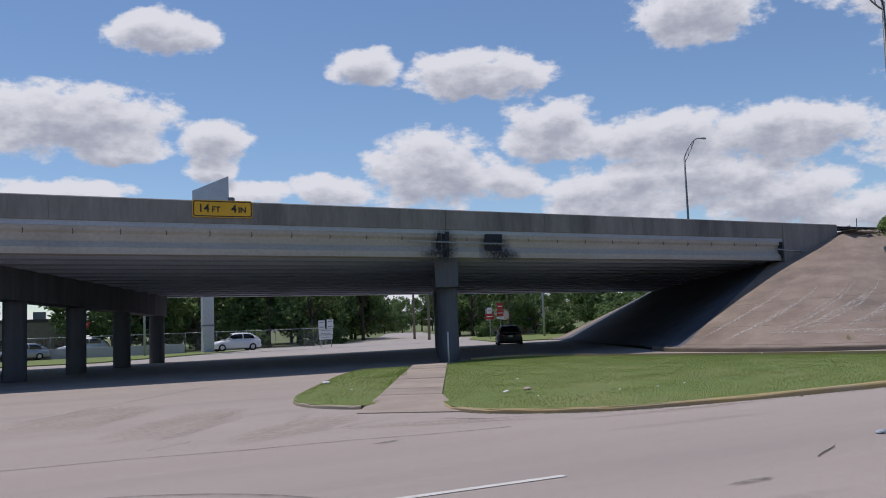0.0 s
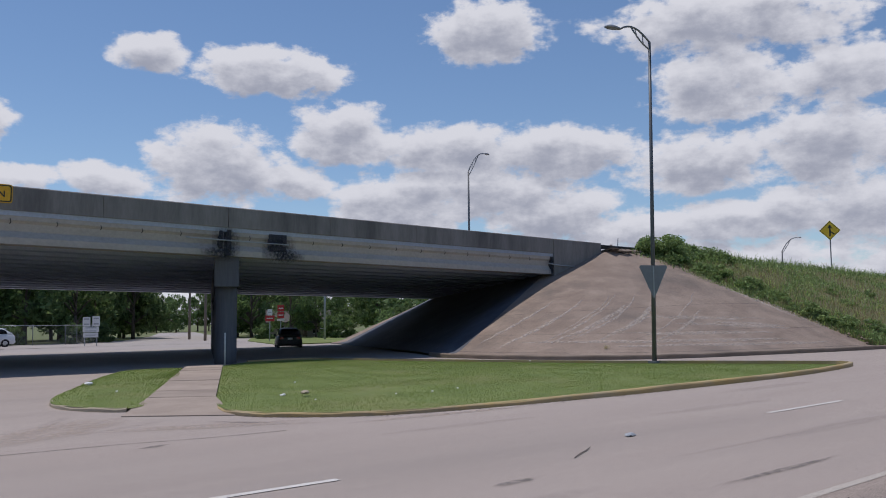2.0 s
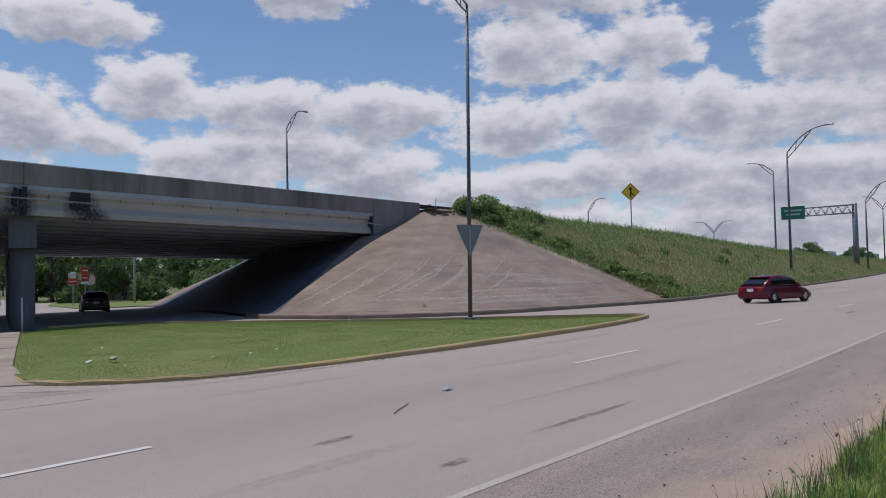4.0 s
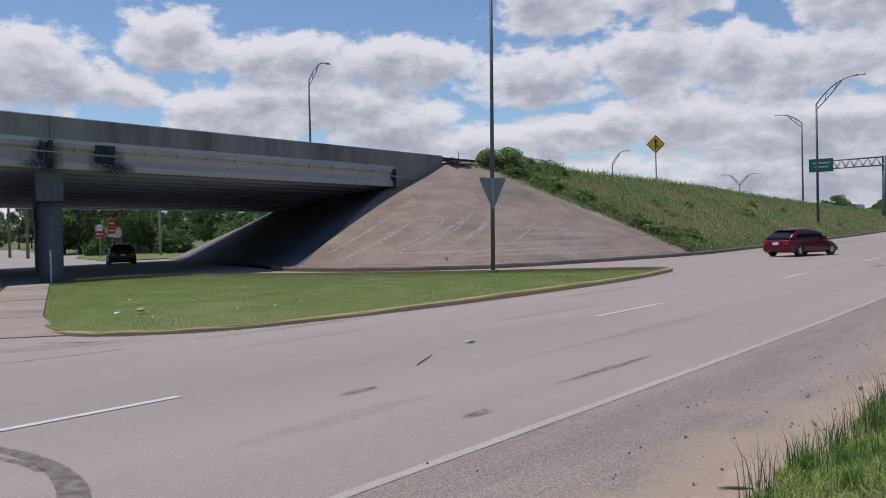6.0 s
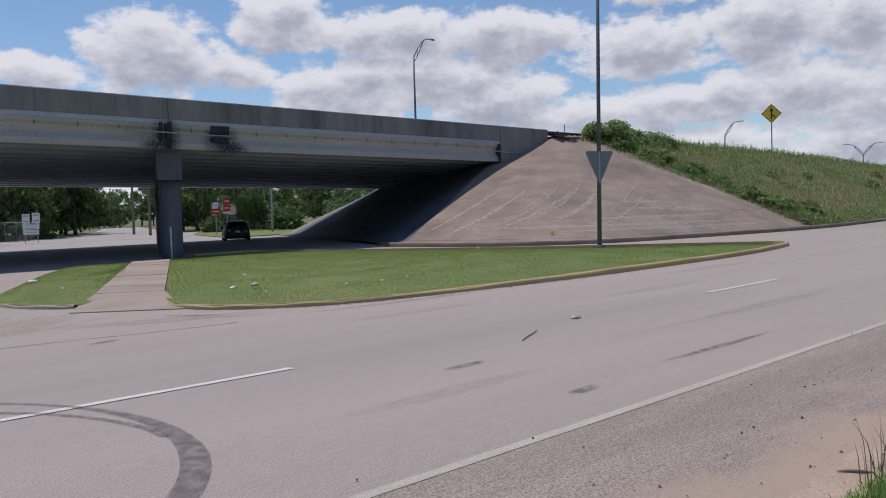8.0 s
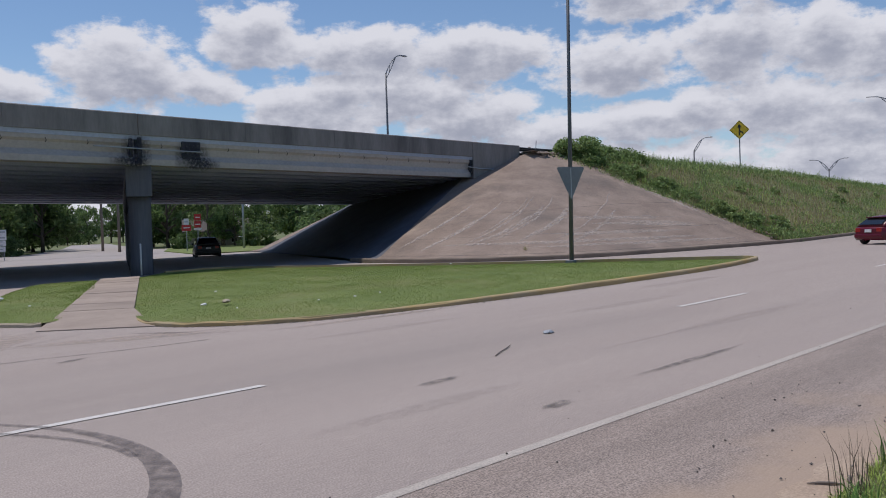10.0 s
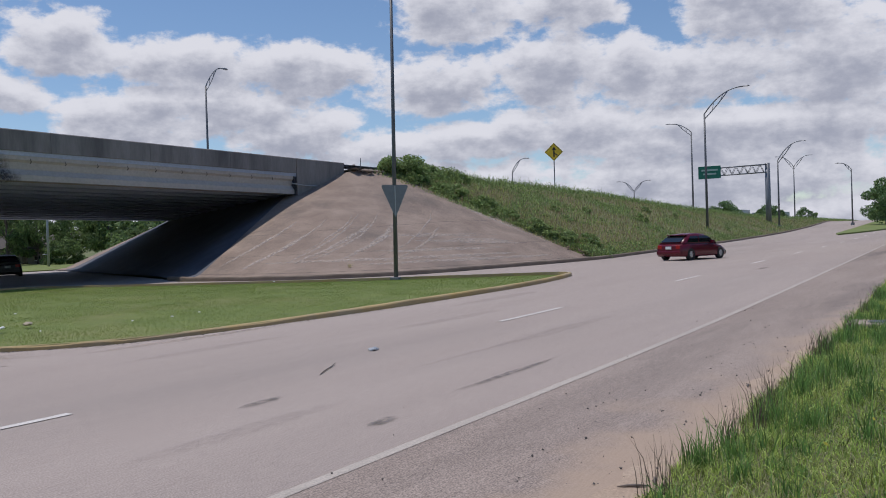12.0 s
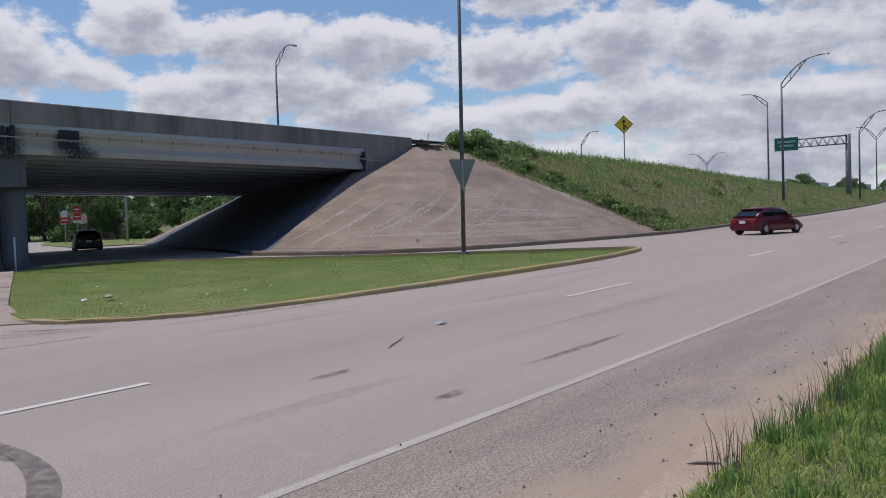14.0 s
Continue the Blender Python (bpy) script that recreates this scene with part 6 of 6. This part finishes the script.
# the dense grove right of the road: overgrown crowns, leafy down to the ground
def grove_tree(at, lobes, n_leaves, size, material, label, seed):
    """A trunk hidden under lobes of leaves: each lobe a lumpy shell, its leaves turned outwards and up."""
    r = np.random.default_rng(seed)
    ob = base("tree", pose(*at), label, "tree", "trees of the grove")
    bm = bmesh.new()
    h = max(l[2] + 0.5 * l[5] for l in lobes)
    tube(bm, [(0, 0, -0.2), (0.1, 0.05, h * 0.4), (0, 0.2, h * 0.8)], [0.32, 0.24, 0.08], 10)
    part("trunk", bm, M_BARK, ob)
    for cx, cy, cz, *_ in lobes:
        bm = bmesh.new()
        tube(bm, [(0.05, 0, cz * 0.4), (cx * 0.5, cy * 0.5, cz * 0.75), (cx, cy, cz)], [0.16, 0.1, 0.04], 7)
        part("limb", bm, M_BARK, ob)
    area = np.array([l[3] * l[4] + l[4] * l[5] + l[3] * l[5] for l in lobes])
    which = r.choice(len(lobes), n_leaves, p=area / area.sum())
    L = np.array(lobes)[which]
    d = r.normal(size=(n_leaves, 3))
    d /= np.linalg.norm(d, axis=1)[:, None]
    lump = np.array([0.22 * noise.noise(Vector(q) * 2.3 + Vector((w * 5.0, seed, 0))) + 0.16 * noise.noise(Vector(q) * 6.0 + Vector((0, w * 3.0, seed))) + 0.05 * noise.noise(Vector(q) * 14.0) for q, w in zip(d, which)])
    depth = r.uniform(0, 1, n_leaves) ** 2 * 0.13
    P = L[:, :3] + d * L[:, 3:6] * (1 + lump - depth)[:, None]
    keep = P[:, 2] > 0.15
    P, d = P[keep], d[keep]
    m = len(P)
    n = d + np.array([0, 0, 0.55]) + r.normal(0, 0.55, (m, 3))
    n /= np.linalg.norm(n, axis=1)[:, None]
    a = np.cross(n, r.normal(size=(m, 3)))
    a /= np.linalg.norm(a, axis=1)[:, None] + 1e-9
    b = np.cross(n, a)
    z = size * r.uniform(0.6, 1.4, m)[:, None]
    v = np.stack([P - a * z, P + b * z * 0.55 + n * z * 0.12, P + a * z, P - b * z * 0.55 + n * z * 0.12], 1).reshape(-1, 3)
    k = np.arange(m)[:, None] * 4
    crown = tri_mesh("crown", v, np.concatenate([k + [0, 1, 2], k + [0, 2, 3]]), material)
    crown.parent = ob
    return ob


grove_tree((66.0, -6.0, gz(66)), [(0, 0, 6.6, 6.0, 9.0, 7.6), (-1.5, 3.6, 3.2, 4.5, 5.3, 4.6), (0.5, -3.0, 10.0, 5.0, 6.5, 7.0)], 105000, 0.22, M_DARKLEAF, "large dense dark green tree leafy to the ground", 5)
grove_tree((57.5, -5.0, gz(57)), [(0, 0, 3.4, 3.6, 5.4, 4.2), (1.0, -1.2, 6.2, 3.2, 3.6, 3.2), (-0.6, 2.6, 1.9, 2.4, 2.6, 2.4)], 46000, 0.19, M_BRIGHTLEAF, "dense bright green leafy tree beside the verge", 6)
tree(pose(60.5, -17.5, gz(60)), 14.0, 7.5, 26000, 0.2, M_DARKLEAF, "large leafy tree deeper in the grove", 7, 0.02, 70, 0.3)
# trees on the median and along the skyline
med = tree(pose(149, 11.5, gz(149)), 6.8, 3.9, 9000, 0.2, M_DARKLEAF, "dark round tree on the far median", 8, 0.2, 34, 0.3, "far trees along the road")
for x, y, s in ((166, 10.0, 0.75), (176, 8.5, 0.85), (190, 6.0, 0.9), (182, -4, 0.8), (220, 0, 1.0), (240, 70, 0.9), (255, 62, 1.0), (262, 80, 1.0), (270, 50, 0.8), (285, 56, 0.9), (300, 75, 1.0), (275, 66, 1.1), (310, 48, 0.8), (320, 62, 1.0), (330, 90, 1.0), (350, 30, 0.9), (345, 8, 0.9), (235, 90, 1.0), (365, -5, 1.0), (340, 20, 0.6), (250, -8, 1.0), (270, -14, 1.1)):
    copy_thing(med, pose(x, y, gz(min(x, 230)) - 0.1, 0, 0, 37 * x) @ Matrix.Diagonal((s, s, s, 1)))
# wild shrubs at the bridge's end
for k, (x, y, z, h, r, lab) in enumerate(((45.4, 31.6, 5.3, 1.5, 0.9, "ragged green shrub at the bridge end"), (46.3, 30.6, 4.9, 2.0, 1.15, "bushy green shrub growing at the bridge end"), (47.7, 31.2, 5.2, 1.6, 1.1, "leafy green shrub on the bank crest"), (49.6, 31.7, 5.45, 1.1, 1.3, "low spreading green weeds on the bank crest"), (52.2, 31.8, 5.4, 0.95, 1.5, "low spreading green weeds on the bank crest"), (46.6, 28.6, 4.0, 1.0, 0.9, "ragged green shrub on the bank edge"))):
    tree(pose(x, y, z), h, r, 5200, 0.085, M_WEED, lab, 90 + k, -0.1, 60, 0.03, "shrubs at the bridge end")

cl = tree(pose(*(BANK[1, 5] - [0, 0, 0.05])), 0.75, 0.55, 1500, 0.075, M_WEED, "leafy weed clump on the bank", 130, -0.1, 24, 0.02, "weed clumps on the bank")
for k in range(30):
    i, j = (random.randint(1, 3), random.randint(2, 14)) if k % 3 else (random.randint(4, 50), random.randint(1, 14))
    sc = random.uniform(0.6, 1.4)
    copy_thing(cl, pose(*(BANK[i, j] - [0, 0, 0.12]), 0, 0, 50 * k) @ Matrix.Diagonal((sc, sc, sc * 0.8, 1)))
# ---- grass and weeds ----
# verge grass, thickest close by: a short thatchy growth with taller patches
n = 330000
x = 2.4 + 27 * rng.uniform(0, 1, n) ** 1.5
d = 10.0 * rng.uniform(0, 1, n) ** 1.2
e = np.array([near_edge(a) for a in x])
pts = np.stack([x, e - d + 0.04, np.array([verge_z(a, b - c) for a, b, c in zip(x, e, d)])], 1)
clump = np.array([noise.noise(Vector((p[0] * 0.7, p[1] * 0.7, 7))) + 0.6 * noise.noise(Vector((p[0] * 2.1, p[1] * 2.1, 3))) for p in pts])
level = clump + rng.normal(0, 0.22, n) - 0.42 * np.clip((8.0 - x) / 4.5, 0, 1)
blades("verge_grass", pts[level > 0.22], 0.12, 0.0085, 1.5, M_BLADE, rng, "taller unmown green grass on the verge")
blades("verge_grass", pts[(level <= 0.22) & (level > -0.2)], 0.07, 0.0085, 2.2, M_BLADE, rng, "short rough green grass on the verge")
low = pts[level <= -0.2]
blades("verge_grass", low[::1], 0.05, 0.009, 2.4, M_BLADE, rng, "very short thin grass on the verge")
blades("dry_grass", low[1::4], 0.05, 0.008, 2.8, M_STRAW, rng, "dry straw thatch showing between the grass")
pick_ = rng.choice(n, 22000, replace=False)
blades("dry_grass", pts[pick_], 0.13, 0.0045, 1.2, M_STRAW, rng, "dry straw stalks among the verge grass")
# dark tufts standing above the rest
tc = np.stack([3.2 + 19 * rng.uniform(0, 1, 760) ** 0.95, np.zeros(760)], 1)
tc[:, 1] = [near_edge(a) - 0.05 - 7.5 * rng.uniform(0, 1) ** 1.3 for a in tc[:, 0]]
big = rng.uniform(0.5, 1.3, 760) - 0.5 * np.clip((7.0 - tc[:, 0]) / 3.5, 0, 0.6)
for lo_, hi_, tall_ in ((0.1, 0.5, 0.1), (0.5, 0.75, 0.15), (0.75, 1.05, 0.22), (1.05, 1.3, 0.31)):
    own = tc[(big >= lo_) & (big < hi_)]
    m = len(own) * 48
    q = own[rng.integers(0, len(own), m)] + rng.normal(0, 0.05, (m, 2))
    q = np.concatenate([q, np.array([verge_z(a, b) for a, b in q])[:, None]], 1)
    blades("grass_tufts", q, tall_, 0.0085, 0.75, M_TUFT, rng, "dark green grass tufts on the verge")
# seeding stalks in clumps along the road edge
sc_ = np.array([(6.55, 0.05), (6.9, 0.1), (5.1, 0.0), (8.2, 0.05), (10.9, 0.05), (11.2, 0.12), (11.6, 0.08), (9.4, 0.1), (13.4, 0.1), (7.5, 0.12), (17.0, 0.1), (19.5, 0.1)])
k = rng.integers(0, len(sc_), 420)
q = np.stack([sc_[k, 0] + rng.normal(0, 0.10, 420), [near_edge(sc_[i, 0]) - sc_[i, 1] for i in k] + rng.normal(0, 0.05, 420)], 1)
q = np.concatenate([q, np.array([verge_z(a, b) for a, b in q])[:, None]], 1)
blades("seed_stalks", q, 0.36, 0.006, 0.5, M_SEED, rng, "dark seeding stalks along the road edge", "weed")
wc = np.stack([2.6 + 15 * rng.uniform(0, 1, 520) ** 1.3, np.zeros(520)], 1)
wc[:, 1] = [near_edge(a) - 0.5 - 7 * rng.uniform(0, 1) ** 1.2 for a in wc[:, 0]]
k = rng.integers(0, 520, 22000)
q = wc[k] + rng.normal(0, 0.1, (22000, 2))
q = np.concatenate([q, (np.array([verge_z(a, b) for a, b in q]) + rng.uniform(0.02, 0.1, 22000))[:, None]], 1)
v, t = leaf_cards(q, 0.012, rng, 0.0)
tagged(tri_mesh("broad_weeds", v, t, M_WEED), "small broad-leaved weeds among the verge grass", "weed", kind="stuff")
# grass where the path begins
n = 30000
x = rng.uniform(-7, 2.9, n)
d = 8.0 * rng.uniform(0, 1, n)
e = np.array([near_edge(a) for a in x])
pts = np.stack([x, e - d + 0.06, np.array([verge_z(a, b - c) for a, b, c in zip(x, e, d)])], 1)
blades("verge_grass", pts, 0.11, 0.009, 1.6, M_BLADE, rng, "short rough green grass on the verge")
# far part of the verge
n = 26000
x = 26 + 110 * rng.uniform(0, 1, n) ** 1.4
d = 24.0 * rng.uniform(0, 1, n) ** 1.3
e = np.array([near_edge(a) for a in x])
pts = np.stack([x, e - d, np.array([verge_z(a, b - c) for a, b, c in zip(x, e, d)])], 1)
blades("verge_grass", pts, 0.22, 0.03, 0.8, M_BLADE, rng, "green grass on the far verge")
# yellow flowers
c = np.array([(16.6, 0.85), (16.9, 0.5), (15.9, 0.6), (7.5, 0.3), (8.3, -0.6), (11.5, 0.0), (9.6, -1.9), (6.0, 0.2)])
k = rng.integers(0, len(c), 220)
fp = np.concatenate([c[k] + rng.normal(0, 0.26, (220, 2)), np.zeros((220, 1))], 1)
fp[:, 2] = [verge_z(a, b) + rng.uniform(0.15, 0.36) for a, b in fp[:, :2]]
v, t = leaf_cards(fp, 0.017, rng)
tagged(tri_mesh("flowers", v, t, M_FLOWER), "small yellow wildflowers in the verge grass", "flowers", kind="stuff")
# mown lawn
for o, n in ((ISLE_A, 26000), (ISLE_B, 220000)):
    lo, hi = np.min(o, 0), np.max(o, 0)
    p = rng.uniform(lo, hi, (n * 3, 2))
    p = p[inside(p, shrink(o, 0.06))][:n]
    pts = np.concatenate([p, (lawn_z(p, shrink(o, 0.05)) - 0.005)[:, None]], 1)
    blades("lawn_grass", pts, 0.03, 0.008, 1.8, M_LAWNB, rng, "short mown grass on the island")
# weeds on the bank
B = BANK
n = 90000
u = rng.uniform(0, 1, n) ** 1.5 * (B.shape[0] - 2)
w = rng.uniform(0, 1, n) * (B.shape[1] - 1.001)
i, j = u.astype(int), w.astype(int)
fu, fw = (u - i)[:, None], (w - j)[:, None]
P = (B[i, j] * (1 - fu) + B[i + 1, j] * fu) * (1 - fw) + (B[i, j + 1] * (1 - fu) + B[i + 1, j + 1] * fu) * fw
tone = np.array([noise.noise(Vector((a * 0.16, b * 0.35, 1))) + 0.5 * noise.noise(Vector((a * 0.7, b * 0.9, 4))) for a, b in P[:, :2]])
hi_ = P[:, 2] / np.array([top(a) for a in P[:, 0]])
green = (tone + rng.normal(0, 0.2, n) < -0.2) | (hi_ > 0.9)
blades("bank_weeds", P[green], 0.34, 0.035, 0.8, M_WEED, rng, "rank green weeds on the bank", "weed")
blades("bank_grass", P[~green], 0.30, 0.025, 0.8, M_REDWEED, rng, "brownish seeding grass on the bank", "grass")
sel = rng.choice(n, 18000, replace=False)
blades("bank_grass", P[sel], 0.4, 0.022, 0.6, M_BLADE, rng, "tall green grass on the bank", "grass")
tops = P[hi_ > 0.9]
tops = tops[rng.choice(len(tops), 9000)] + rng.normal(0, 0.15, (9000, 3)) * [1, 1, 0]
blades("crest_grass", tops, 0.62, 0.035, 0.9, M_WEED, rng, "tall ragged grass along the crest", "grass")
crest = P[(hi_ > 0.8) | ((tone < -0.15) & (P[:, 0] < 85))]
q = crest[rng.choice(len(crest), 15000)] + rng.normal(0, 0.12, (15000, 3)) * [1, 1, 0.8] + [0, 0, 0.2]
v, t = leaf_cards(q, 0.09, rng)
tagged(tri_mesh("bank_leaves", v, t, M_WEED), "leafy green weeds along the crest", "weed", kind="stuff")
foot = P[(w < 1.6) & (P[:, 0] < 110)]
q = foot[rng.choice(len(foot), 5000)] + [0, 0, 0.12] + rng.normal(0, 0.1, (5000, 3))
v, t = leaf_cards(q, 0.08, rng)
tagged(tri_mesh("bank_leaves", v, t, M_WEED), "dark leafy weeds along the foot of the bank", "weed", kind="stuff")
# rubble and weeds where paving meets the bank
ed = np.array(rows_edge := [BANK[0][k] for k in range(len(BANK[0]))])
k = rng.uniform(0, len(ed) - 1.01, 2600)
q = ed[k.astype(int)] * (1 - (k % 1))[:, None] + ed[k.astype(int) + 1] * (k % 1)[:, None] + rng.normal(0, 0.22, (2600, 3)) * [1.4, 1, 0.1] + [0.75, 0, 0.12]
blades("edge_weeds", q, 0.35, 0.04, 0.9, M_WEED, rng, "weeds creeping over the paving edge", "weed")
q2 = q[:260] * [1, 1, 1] + [-0.35, 0, -0.02]
s = rng.uniform(0.03, 0.11, 260)
pv = (q2[:, None, :] + oct_v[None] * s[:, None, None] * rng.uniform(0.6, 1.4, (260, 6, 1))).reshape(-1, 3)
tagged(tri_mesh("rubble", pv, (np.arange(260)[:, None, None] * 6 + oct_t[None]).reshape(-1, 3), M_SLOPE), "broken concrete rubble along the paving edge", "rubble", kind="stuff")
q3 = np.stack([rng.uniform(42.9, 46.0, 90), rng.normal(32.1, 0.22, 90), np.zeros(90)], 1)
q3[:, 2] = 6.02 - 0.12 * np.abs(q3[:, 1] - 32.5)
s = rng.uniform(0.05, 0.17, 90)
pv = (q3[:, None, :] + oct_v[None] * s[:, None, None] * rng.uniform(0.6, 1.4, (90, 6, 1))).reshape(-1, 3)
tagged(tri_mesh("rubble", pv, (np.arange(90)[:, None, None] * 6 + oct_t[None]).reshape(-1, 3), M_WALK), "pale broken concrete heaped at the bridge end", "rubble", kind="stuff")
# a weed in a crack of the paving's ledge
q = np.array([[30.6, 23.6, 0.33]]) + rng.normal(0, 0.05, (60, 3)) * [1, 1, 0.1]
blades("crack_weed", q, 0.35, 0.012, 0.6, M_STRAW, rng, "dry weed standing in a paving crack", "weed")
